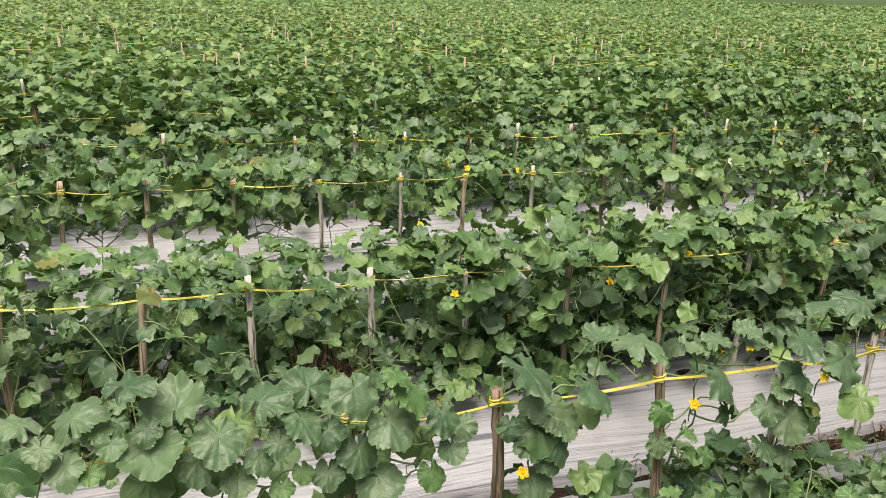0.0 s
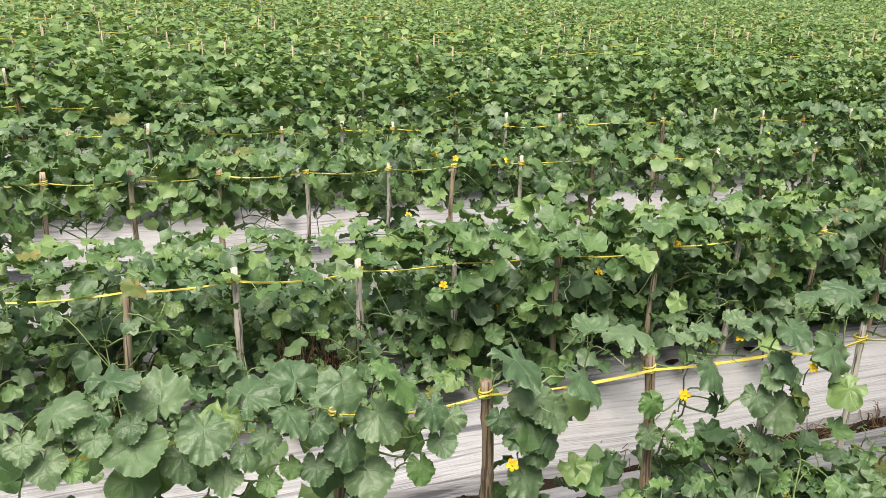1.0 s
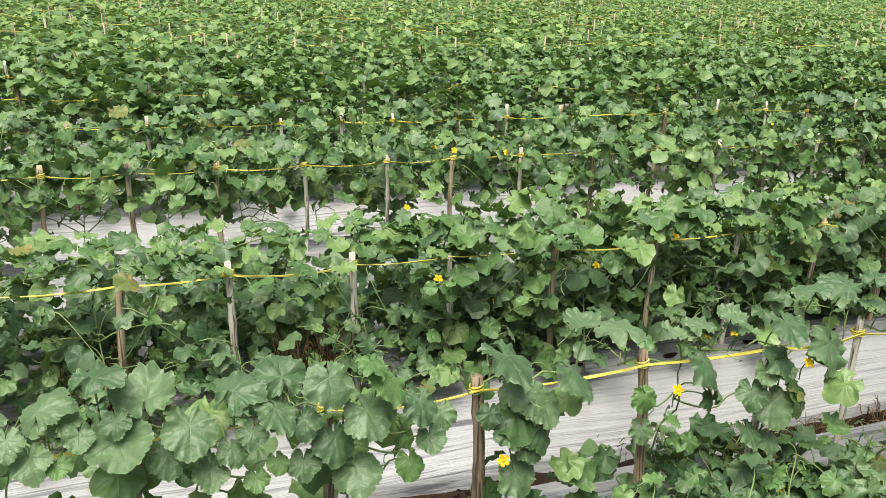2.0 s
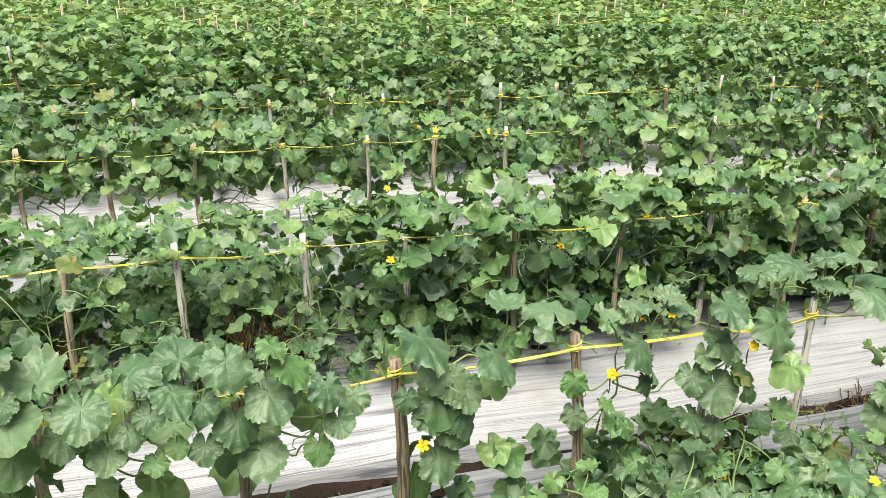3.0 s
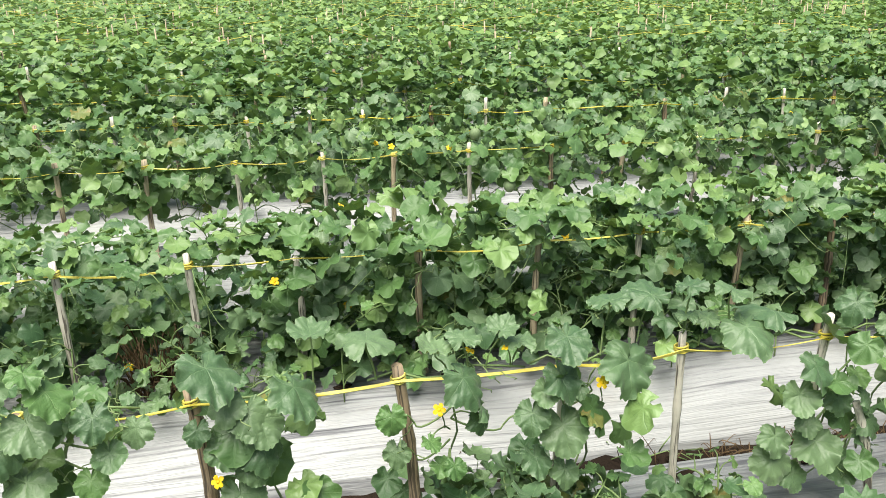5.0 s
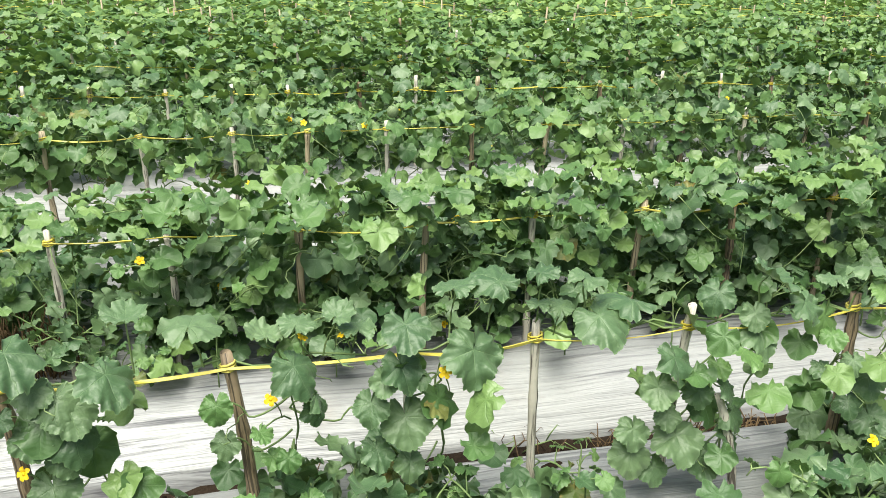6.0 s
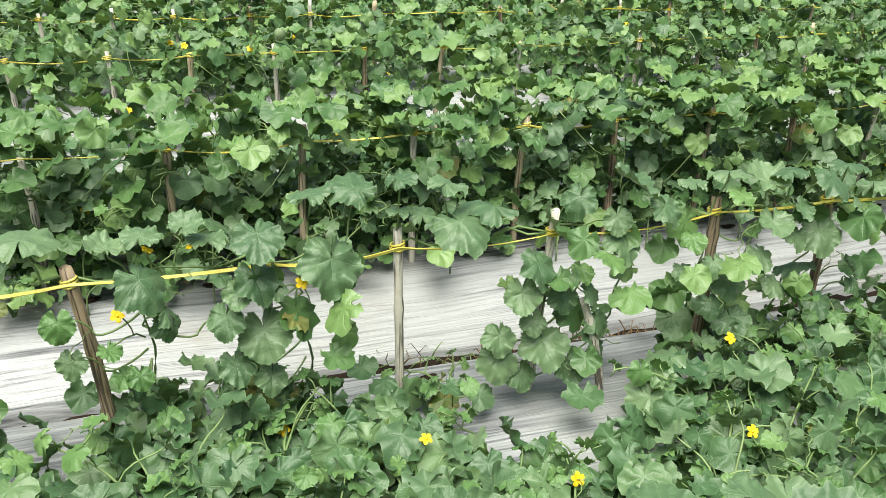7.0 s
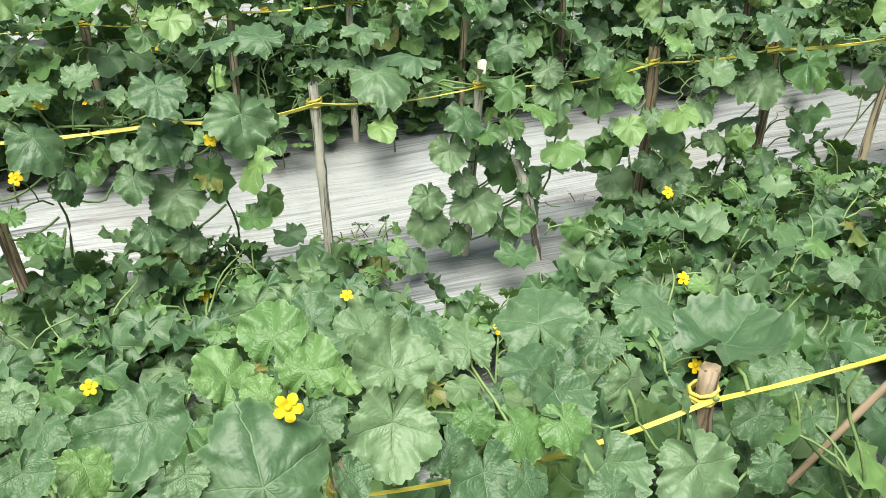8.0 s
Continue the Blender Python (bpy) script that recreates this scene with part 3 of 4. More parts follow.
def tie_mesh():
    """A few turns of flat twine knotted round the cane."""
    b = Build()
    r = random.Random(3)
    for turn in range(3):
        pts = []
        for k in range(9):
            a = 2 * math.pi * k / 8
            pts.append((0.0155 * math.cos(a), 0.0145 * math.sin(a), -0.005 + turn * 0.005 + 0.003 * math.sin(a + turn)))
        b.tube(pts, 0.0026, 4)
    return b.mesh("tie", TWINE)


TIE = tie_mesh()
STAKES = {}
STAKE = "weathered tan bamboo stake driven into the mulched bed"


def stake(row, x, y, top, lean=(0.0, 0.0), kind=None, tie=0.70, label=STAKE):
    r = random.Random(int(x * 977) + int(y * 131))
    kind = r.randrange(5) if kind is None else kind
    foot = film_height(y)
    if label == STAKE:
        label = ("dark brown split bamboo stake driven into the mulched bed", "bleached pale bamboo stake driven into the mulched bed", "thick brown bamboo stake driven into the mulched bed",
                 STAKE, "thin bleached bamboo stake driven into the mulched bed")[kind]
    root = thing("bamboo_stake", (x, y, foot), label, "stake", "bamboo stakes")
    length = top - foot
    tilt = Matrix.Rotation(radians(lean[1]), 4, "X") @ Matrix.Rotation(radians(lean[0]), 4, "Y")
    m = tilt @ Matrix.Rotation(r.uniform(-0.5, 0.5), 4, "Z") @ Matrix.Diagonal((1, 1, length, 1))
    part("cane", CANES[kind], root, "", m)
    knot = Vector((x, y, foot)) + tilt @ Vector((0, 0, tie - foot))
    if tie < top:
        part("tie", TIE, root, "yellow twine tie", tilt @ Matrix.Translation((0, 0, tie - foot)))
    STAKES.setdefault(row, []).append(knot)
    return root


# row a, the nearest full row: foot x, y, top, lean along, lean across, cane
for x, top, along, across, kind in (
        (-0.62, 0.76, 2, 1, 0), (-0.23, 0.75, -2, 0, 1), (0.13, 0.72, 0, 2, 3), (0.485, 0.71, 1, 0, 0), (0.83, 0.735, -1.5, 1, 2),
        (1.265, 0.735, -4.0, 0, 0), (1.585, 0.70, 2.0, 1, 1), (1.883, 0.745, -1.2, 0, 1), (2.205, 0.755, 3.5, 1, 1),
        (2.665, 0.74, 0.5, -1, 2), (3.01, 0.76, -1, 0, 0), (3.40, 0.75, 1, 1, 3), (3.78, 0.74, -2, 0, 1), (4.15, 0.75, 1, 0, 0),
        (4.52, 0.75, -1, 0, 2), (4.9, 0.74, 2, 1, 1)):
    stake("a", x, 1.63, top, (along, across), kind, 0.705)
stake("brace", 2.36, 1.55, 0.56, (-13, -3), 4, 0.9, "short grey bamboo prop leaning beside a stake in the bed")
# row b
for x, top, along, across, kind in (
        (-0.62, 0.73, 1, 0, 1), (-0.28, 0.74, -1, 0, 3), (0.07, 0.70, 1, 1, 3), (0.382, 0.735, -1.5, -1, 1), (0.752, 0.735, -2, 0, 1), (1.04, 0.70, 1, 0, 4),
        (1.437, 0.71, -2, 0, 3), (1.80, 0.745, 1, 1, 3), (2.15, 0.72, 0, 0, 1), (2.515, 0.73, 2, 0, 3), (2.86, 0.72, -1, 0, 0), (3.23, 0.74, 1, 0, 3),
        (3.6, 0.73, -2, 1, 0), (3.97, 0.73, 1, 0, 1), (4.33, 0.74, 0, 0, 2), (4.7, 0.72, 1, 1, 3), (5.07, 0.74, -1, 0, 0), (5.45, 0.73, 1, 0, 4), (5.8, 0.73, 0, 1, 1)):
    stake("b", x, 2.45, top, (along, across), kind, 0.70)
# rows c, d
for x, top, along, kind in ((-1.35, 0.72, 1, 2), (-0.99, 0.73, -1, 0), (-0.64, 0.72, 0, 1), (-0.28, 0.74, 1, 3), (0.082, 0.735, -2, 3), (0.441, 0.73, -1, 3), (0.816, 0.70, 0, 4),
                            (1.20, 0.72, 1, 4), (1.542, 0.70, 0, 3), (1.908, 0.73, -1, 1), (2.30, 0.70, 1, 0), (2.665, 0.71, 4, 3), (3.06, 0.73, 3, 4), (3.40, 0.72, 0, 2), (3.75, 0.74, 1, 1)):
    stake("c", x, 3.80, top, (along, 0), kind, 0.695)
for x, top, along, kind in ((-1.32, 0.74, 1, 1), (-0.96, 0.73, 0, 2), (-0.60, 0.76, 1, 3), (-0.25, 0.74, 0, 0), (0.15, 0.77, -1, 1), (0.468, 0.76, 0, 3), (0.83, 0.74, 2, 4), (1.195, 0.76, 0, 1),
                            (1.504, 0.75, -1, 4), (1.885, 0.76, 1, 2), (2.224, 0.79, 0, 1), (2.602, 0.78, -1, 3), (2.98, 0.75, 1, 0), (3.36, 0.74, 0, 2), (3.743, 0.79, 3, 1), (4.173, 0.77, 0, 4)):
    stake("d", x, 4.74, top, (along, 0), kind, 0.715)
rng = random.Random(11)
for row, y, start, many in (("c", 3.80, 4.12, 8), ("d", 4.74, 4.54, 11)):
    for k in range(many):
        stake(row, start + 0.37 * k + rng.uniform(-0.03, 0.03), y, rng.uniform(0.70, 0.77), (rng.uniform(-3, 3), rng.uniform(-2, 2)), None, 0.70)
# row z, right at the walker's feet
for x, top, along, across, kind in ((-0.3, 0.74, 1, 0, 0), (0.1, 0.75, -1, 0, 1), (0.5, 0.74, 0, 1, 3), (0.93, 0.74, 1, 0, 2), (1.3, 0.72, -2, 0, 0), (1.68, 0.73, 1, 0, 3),
                                    (2.075, 0.735, 1, 0, 2), (2.42, 0.74, 1, 0, 1), (2.78, 0.74, -1, 0, 0), (3.15, 0.75, 1, 0, 2), (3.5, 0.74, 0, 0, 3)):
    stake("z", x, 0.62, top, (along, across), kind, 0.70)
stake("prop", 2.16, 0.66, 0.88, (38, 2), 5, 0.95, "thin dark bamboo prop leaning across the row")


# ---- twine ----
def twine_mesh(knots, seed, width=0.0065, sag=0.012, back=False):
    """Flat yellow twine from stake to stake, twisting as it goes."""
    r = random.Random(seed)
    b = Build()
    spin, side = r.uniform(0, 6), 0.015 if back else -0.015
    rings = 0
    for a, c in zip(knots, knots[1:]):
        drop, shift = sag * r.uniform(0.3, 1.6), r.uniform(-0.010, 0.010)
        for i in range(9):
            t = i / 9
            p = a.lerp(c, t) + Vector((0, side + shift * math.sin(t * 3.14), -drop * 4 * t * (1 - t) - (0.006 if back else 0)))
            spin += r.uniform(-0.35, 0.45)
            w = width * r.uniform(0.75, 1.1)
            for s, q in ((1, 1), (-1, 1), (-1, -1), (1, -1)):
                y, z = w * s * 0.5, 0.0012 * q
                b.v.append(p + Vector((0, y * math.cos(spin) - z * math.sin(spin), y * math.sin(spin) + z * math.cos(spin))))
            rings += 1
    for i in range(rings - 1):
        for k in range(4):
            q, s = i * 4 + k, i * 4 + (k + 1) % 4
            b.f.append((q, s, s + 4, q + 4))
    return b.mesh("twine", TWINE, False)


for n, row in enumerate(("z", "a", "b", "c", "d")):
    knots = sorted(STAKES[row], key=lambda p: p.x)
    tagged(new("twine", twine_mesh(knots, 30 + n, 0.0058 if row == "z" else 0.0075 if row == "a" else 0.0058, 0.012, row in "cd")),
           "taut yellow plastic twine tied along the bamboo stakes", "twine", "support twines")

# ---- row plants ----
CLIMB = "green melon vine with broad leaves climbing bamboo stakes and twine"
BUSH = "bushy green melon vine with broad lobed leaves in the row"
LOW = "low sprawling melon vine with crinkled green leaves on the film"


def climber(row, x, seed, lower=1.0, crown=1.0, fine=False, width=0.14, full=1.0, label=CLIMB, inner=0, step=0.05, back=0.0, clear=0.0):
    """A plant rooted beside the stakes: a stem up to the twine, a run along it, and side shoots."""
    y, side = ROW[row]
    r = random.Random(seed)
    p = Plant((x, y + side, film_height(y + side)), seed, label, fine)
    p.clear = clear
    if row == "b":
        p.blades = INNER_NEAR
    foot = p.base
    x1 = x + r.uniform(-0.05, 0.08)
    top = Vector((x1, y + back + r.uniform(-0.02, 0.02), r.uniform(0.66, 0.73)))
    stem = curve(foot, foot + Vector((0, 0, 0.15)), top - Vector((0, -side * 0.3, 0.2)), top, 10)
    if lower > 0:
        p.shoot(stem, step / max(0.3, lower), (width * 0.72, width * 0.95), (0.05, 0.12), (0, 75), -90, 140, bare=0.12, young=0)
    if crown > 0:
        run = r.choice((-1, 1)) * r.uniform(0.16, 0.32)
        end = top + Vector((run, r.uniform(-0.03, 0.03), r.uniform(0.0, 0.05)))
        p.shoot(curve(top, top + Vector((run * 0.3, 0, 0.03)), end - Vector((run * 0.3, 0, 0)), end, 6), step / crown, (width, width * 0.95), (0.06, 0.14), (-15, 45), -90, 150, young=1)
    for k in range(int(2 * full + 0.5)):
        way = r.choice((-1, 1))
        a = stem[r.randrange(3, 9)]
        c = a + Vector((way * r.uniform(0.10, 0.24), r.uniform(-0.16, 0.10), r.uniform(-0.05, 0.16)))
        p.shoot(curve(a, a + Vector((way * 0.05, 0, 0.04)), c - Vector((way * 0.05, 0, -0.03)), c, 5), step, (width * 0.9, width * 0.75), (0.04, 0.10), (-5, 70), -90, 140, young=2)
    if not fine:
        for k in range(1 + seed % 2):
            a = Vector((x1 + r.uniform(-0.2, 0.2), y - r.uniform(0.02, 0.10), r.uniform(0.62, 0.76)))
            c = a + Vector((r.uniform(-0.2, 0.2), r.uniform(-0.08, 0.02), -r.uniform(0.02, 0.22)))
            p.grow(curve(a, a + Vector((r.uniform(-0.05, 0.05), -0.03, 0.03)), c + Vector((r.uniform(-0.06, 0.06), -0.03, -0.04)), c, 7), 0.0020, 0.6)
    if inner:
        p.fill(inner, max(0.30, clear), 0.77, 0.22, 0.17, (x, y + back), (width * 0.6, width * 1.0))
    return p


def sprawl(x, y, seed, spread=0.4, arms=3, width=0.115, fine=True, high=0.12, label=LOW, old=0.05):
    """A vine that lies over the film."""
    z = film_height(y)
    p = Plant((x, y, z), seed, label, fine)
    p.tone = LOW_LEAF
    r = p.rng
    turn = r.uniform(0, 360)
    for k in range(arms):
        a = radians(turn + 360 * k / arms + r.uniform(-30, 30))
        end = Vector((x + spread * math.cos(a), y + spread * 0.75 * math.sin(a), z + high * r.uniform(0.3, 1.0)))
        start = Vector((x, y, z))
        p.shoot(curve(start, start + Vector((0, 0, high)), end + Vector((0, 0, high * 0.6)), end, 8), 0.045, (width, width * 0.85), (0.05, 0.13), (5, 68), degrees_of(a), 120, young=3, old=old)
    return p


def degrees_of(a):
    return a * 180 / math.pi


# row a: root x, lower leaves, crown leaves, side shoots
for n, (x, lower, crown, full, inner) in enumerate((
        (-0.78, 1, 1, 1, 30), (-0.42, 1, 1, 1, 30), (3.42, 0.5, 1.2, 1, 4), (3.8, 1.2, 1.2, 2, 30), (4.15, 1.2, 1.2, 2, 30), (4.55, 1.2, 1.2, 2, 30), (4.92, 1.2, 1.2, 2, 30))):
    climber("a", x, 200 + n, lower, crown, True, 0.128, full, CLIMB, inner).finish()
    soil_patch(0, x, 1.74, rng.uniform(-20, 20))


def shaped(row, x, seed, leaves, flowers=(), label=CLIMB, inner=0, rooted=True):
    """A plant whose larger leaves are set one by one: place, width, azimuth, droop, age."""
    y, side = ROW[row]
    p = Plant((x, y + side, film_height(y + side)), seed, label, True)
    lo, hi = min(q[0] for q in leaves), max(q[0] for q in leaves)
    top = Vector((x, y, 0.69))
    stem = curve(p.base, p.base + Vector((0.02, 0, 0.15)), top - Vector((0.03, 0, 0.15)), top, 12)
    if rooted:
        p.grow([q + Vector((0.014 * math.sin(k * 0.6 + x * 7), 0.012 * math.sin(k * 1.3), 0)) * min(1.0, k / 3) for k, q in enumerate(stem)], 0.0036)
    run = [Vector((lo + (hi - lo) * k / 6, y + 0.012 * math.sin(k * 2.1), 0.705 + 0.010 * math.sin(k * 1.7))) for k in range(7)]
    if row == "a":
        p.grow(run, 0.0028, 0.2)
    for lx, ly, lz, width, azimuth, droop, age in leaves:
        if lz > 0.70:
            node = Vector((min(max(lx + p.rng.uniform(-0.03, 0.03), lo), hi), y, 0.705))
        else:
            node = min(stem, key=lambda q: abs(q.z - (lz - 0.05)))
        gap = Vector((lx, ly, lz)) - node
        if gap.length > 0.13:
            # a side shoot carries the blades that stand away from the stem
            near = Vector((lx, ly + 0.01, lz - 0.03)) - gap.normalized() * 0.06
            p.grow(curve(node, node.lerp(near, 0.35) - Vector((0, 0, 0.02)), near - Vector((0, 0, 0.03)), near, 6), 0.0026, 0.3)
            node = near
        azimuth += p.rng.uniform(-15, 15)
        p.leaf((lx, ly, lz), width, azimuth, droop + p.rng.uniform(-7, 7), p.rng.uniform(-15, 15), age, node, True)
        if p.rng.random() < 0.25:
            p.tendril(node, p.rng.uniform(0.06, 0.15))
    for fx, fy, fz in flowers:
        p.flower((fx, fy, fz), (fx + 0.02, fy + 0.04, fz - 0.07), 0.0145 if row == "a" and fz < 0.7 else 0.012, (p.rng.uniform(-0.6, 0.6), -0.8 if fz < 0.7 or row == "z" else -0.1, 0.5))
    if inner:
        p.fill(inner, 0.30, 0.74 if row == "a" else 0.60, 0.17, 0.11 if row == "a" else 0.20, (x, y - 0.02), (0.07, 0.12))
    return p.finish()


shaped("a", -0.08, 901, (
    (0.08, 1.55, 0.87, 0.106, 54, -10, 0), (-0.09, 1.55, 0.82, 0.084, 127, -15, 0), (-0.01, 1.55, 0.82, 0.105, 66, -35, 0),
    (0.02, 1.55, 0.79, 0.072, 58, -20, 0), (-0.06, 1.52, 0.79, 0.065, -90, 41, 0), (0.05, 1.52, 0.78, 0.058, -90, 46, 0),
    (-0.03, 1.52, 0.75, 0.076, -70, 27, 0), (0.01, 1.52, 0.73, 0.053, -90, 27, 1)), (), CLIMB, 20, True)
shaped("a", 0.24, 902, (
    (0.16, 1.56, 0.81, 0.124, 80, -20, 0), (0.31, 1.55, 0.81, 0.113, 50, -30, 0), (0.11, 1.52, 0.80, 0.058, -90, 43, 0),
    (0.38, 1.52, 0.78, 0.094, -70, 30, 0), (0.23, 1.52, 0.77, 0.106, -100, 35, 0), (0.11, 1.52, 0.76, 0.118, -60, 39, 0),
    (0.34, 1.52, 0.74, 0.062, -100, 40, 0), (0.19, 1.52, 0.72, 0.081, -90, 41, 0), (0.30, 1.52, 0.71, 0.062, -80, 42, 0),
    (0.26, 1.52, 0.67, 0.073, -90, 40, 0), (0.38, 1.52, 0.67, 0.048, -60, 38, 1), (0.34, 1.52, 0.64, 0.053, -90, 36, 1)), (), CLIMB, 24, True)
shaped("a", 0.55, 903, (
    (0.56, 1.52, 0.85, 0.069, -60, 25, 1), (0.48, 1.52, 0.83, 0.100, -70, 47, 0), (0.40, 1.56, 0.82, 0.105, 81, -30, 0),
    (0.59, 1.52, 0.81, 0.092, -50, 31, 1), (0.55, 1.52, 0.75, 0.108, -70, 37, 0), (0.66, 1.52, 0.75, 0.083, -100, 52, 0),
    (0.43, 1.52, 0.75, 0.074, -90, 41, 0), (0.49, 1.52, 0.70, 0.092, -100, 43, 0), (0.72, 1.57, 0.69, 0.070, -100, 48, 0),
    (0.68, 1.52, 0.67, 0.068, -90, 48, 0), (0.43, 1.52, 0.66, 0.070, -90, 46, 0), (0.53, 1.52, 0.63, 0.105, -80, 32, 0),
    (0.64, 1.52, 0.62, 0.068, -70, 40, 1)), (), CLIMB, 18, True)
shaped("a", 0.96, 904, (
    (1.06, 1.61, 0.83, 0.093, 82, -3, 0), (0.86, 1.57, 0.80, 0.139, -75, 30, 0), (1.02, 1.57, 0.74, 0.125, -60, 31, 0),
    (0.89, 1.57, 0.72, 0.084, -90, 52, 0), (0.93, 1.57, 0.70, 0.103, -80, 45, 0), (0.95, 1.57, 0.68, 0.104, -60, 43, 0),
    (0.83, 1.57, 0.67, 0.060, -120, 47, 0), (0.88, 1.57, 0.63, 0.091, -90, 43, 0), (0.95, 1.57, 0.62, 0.105, -70, 48, 0),
    (0.93, 1.57, 0.58, 0.081, -60, 53, 0), (0.90, 1.57, 0.51, 0.106, -80, 49, 0)), ((0.86, 1.55, 0.56),), CLIMB, 10, True)
shaped("a", 1.36, 905, (
    (1.22, 1.58, 0.56, 0.066, -110, 62, 0), (1.40, 1.58, 0.62, 0.070, -50, 55, 0), (1.34, 1.56, 0.52, 0.055, -80, 45, 1),
    (1.45, 1.61, 0.80, 0.075, 59, -8, 0), (1.17, 1.62, 0.80, 0.128, 90, -12, 0), (1.37, 1.61, 0.79, 0.082, 83, -15, 0),
    (1.31, 1.61, 0.77, 0.085, 98, -10, 0), (1.49, 1.61, 0.77, 0.091, 87, -5, 0), (1.36, 1.57, 0.72, 0.114, -60, 35, 0),
    (1.40, 1.57, 0.65, 0.072, -20, 52, 0), (1.21, 1.57, 0.65, 0.070, -100, 57, 1), (1.51, 1.57, 0.62, 0.085, -110, 53, 0),
    (1.29, 1.57, 0.58, 0.052, -60, 26, 1), (1.31, 1.57, 0.52, 0.059, -40, 28, 1)), ((1.313, 1.588, 0.642), (1.38, 1.60, 0.765), (1.46, 1.60, 0.765)), "flowering green melon vine with broad leaves climbing bamboo stakes", 0, True)
shaped("a", 1.68, 906, (
    (1.78, 1.61, 0.85, 0.112, 118, -22, 0), (1.69, 1.62, 0.84, 0.105, 72, -5, 0), (1.58, 1.57, 0.79, 0.109, -70, 30, 0),
    (1.72, 1.57, 0.72, 0.142, -95, 53, 0), (1.57, 1.57, 0.70, 0.099, -80, 42, 0), (1.61, 1.57, 0.67, 0.049, -90, 39, 0),
    (1.54, 1.57, 0.67, 0.070, -120, 51, 0), (1.64, 1.57, 0.60, 0.066, -30, 26, 2), (1.58, 1.57, 0.58, 0.117, -75, 43, 0),
    (1.52, 1.57, 0.51, 0.084, -90, 40, 0), (1.59, 1.57, 0.47, 0.074, -90, 48, 0)), ((1.66, 1.56, 0.68),), CLIMB, 12, True)
shaped("a", 1.98, 907, (
    (1.87, 1.61, 0.86, 0.077, 48, -15, 0), (1.97, 1.61, 0.84, 0.094, 49, -10, 0), (1.87, 1.61, 0.79, 0.060, 70, -10, 0),
    (2.08, 1.62, 0.78, 0.154, 101, -8, 0), (1.92, 1.61, 0.78, 0.070, 93, -15, 0), (1.99, 1.57, 0.77, 0.130, -80, 24, 0)), (), CLIMB, 0, False)
shaped("a", 2.33, 908, (
    (2.40, 1.60, 0.82, 0.124, -60, 29, 0), (2.28, 1.60, 0.79, 0.090, -150, 44, 0), (2.48, 1.57, 0.76, 0.095, -60, 33, 0),
    (2.38, 1.60, 0.73, 0.074, -90, 43, 0), (2.40, 1.60, 0.68, 0.110, -80, 34, 0), (2.17, 1.56, 0.66, 0.102, -80, 37, 0),
    (2.34, 1.56, 0.66, 0.089, -60, 19, 1), (2.28, 1.56, 0.63, 0.061, -90, 27, 1), (2.14, 1.56, 0.59, 0.091, -110, 46, 0),
    (2.31, 1.56, 0.57, 0.075, -70, 46, 0), (2.24, 1.56, 0.57, 0.077, -90, 54, 0), (2.17, 1.56, 0.52, 0.070, -100, 47, 0),
    (2.33, 1.56, 0.50, 0.078, -50, 45, 0), (2.09, 1.56, 0.49, 0.087, -100, 42, 0)), (), CLIMB, 12, True)
shaped("a", 2.45, 928, (
    (2.20, 1.56, 0.46, 0.127, -80, 31, 0), (2.33, 1.56, 0.44, 0.095, -60, 49, 0), (2.09, 1.56, 0.43, 0.103, -110, 52, 0),
    (2.27, 1.56, 0.39, 0.095, -90, 54, 0), (2.15, 1.56, 0.38, 0.079, -90, 53, 0)), (), CLIMB, 0, True)
shaped("a", 2.68, 909, (
    (2.67, 1.61, 0.81, 0.103, 57, -5, 0), (2.58, 1.61, 0.79, 0.077, 84, -8, 0), (2.68, 1.57, 0.77, 0.078, -60, 20, 1),
    (2.80, 1.62, 0.77, 0.119, 79, -10, 0), (2.79, 1.57, 0.69, 0.094, -90, 39, 0), (2.57, 1.57, 0.67, 0.066, -90, 31, 1),
    (2.77, 1.57, 0.61, 0.088, -80, 34, 0), (2.64, 1.57, 0.60, 0.065, -90, 38, 0), (2.56, 1.57, 0.59, 0.067, -100, 34, 0),
    (2.75, 1.57, 0.58, 0.073, -60, 20, 1), (2.69, 1.57, 0.55, 0.091, -90, 35, 0), (2.54, 1.57, 0.53, 0.063, -100, 25, 2),
    (2.83, 1.57, 0.52, 0.080, -70, 31, 0), (2.65, 1.57, 0.49, 0.075, -90, 41, 0)), (), CLIMB, 12, True)
shaped("a", 2.8, 929, (
    (2.72, 1.57, 0.44, 0.108, -90, 31, 0), (2.56, 1.57, 0.42, 0.057, -100, 39, 0), (2.74, 1.57, 0.38, 0.082, -80, 39, 0),
    (2.65, 1.57, 0.38, 0.067, -100, 37, 0), (2.81, 1.57, 0.36, 0.083, -60, 34, 0)), (), CLIMB, 0, True)
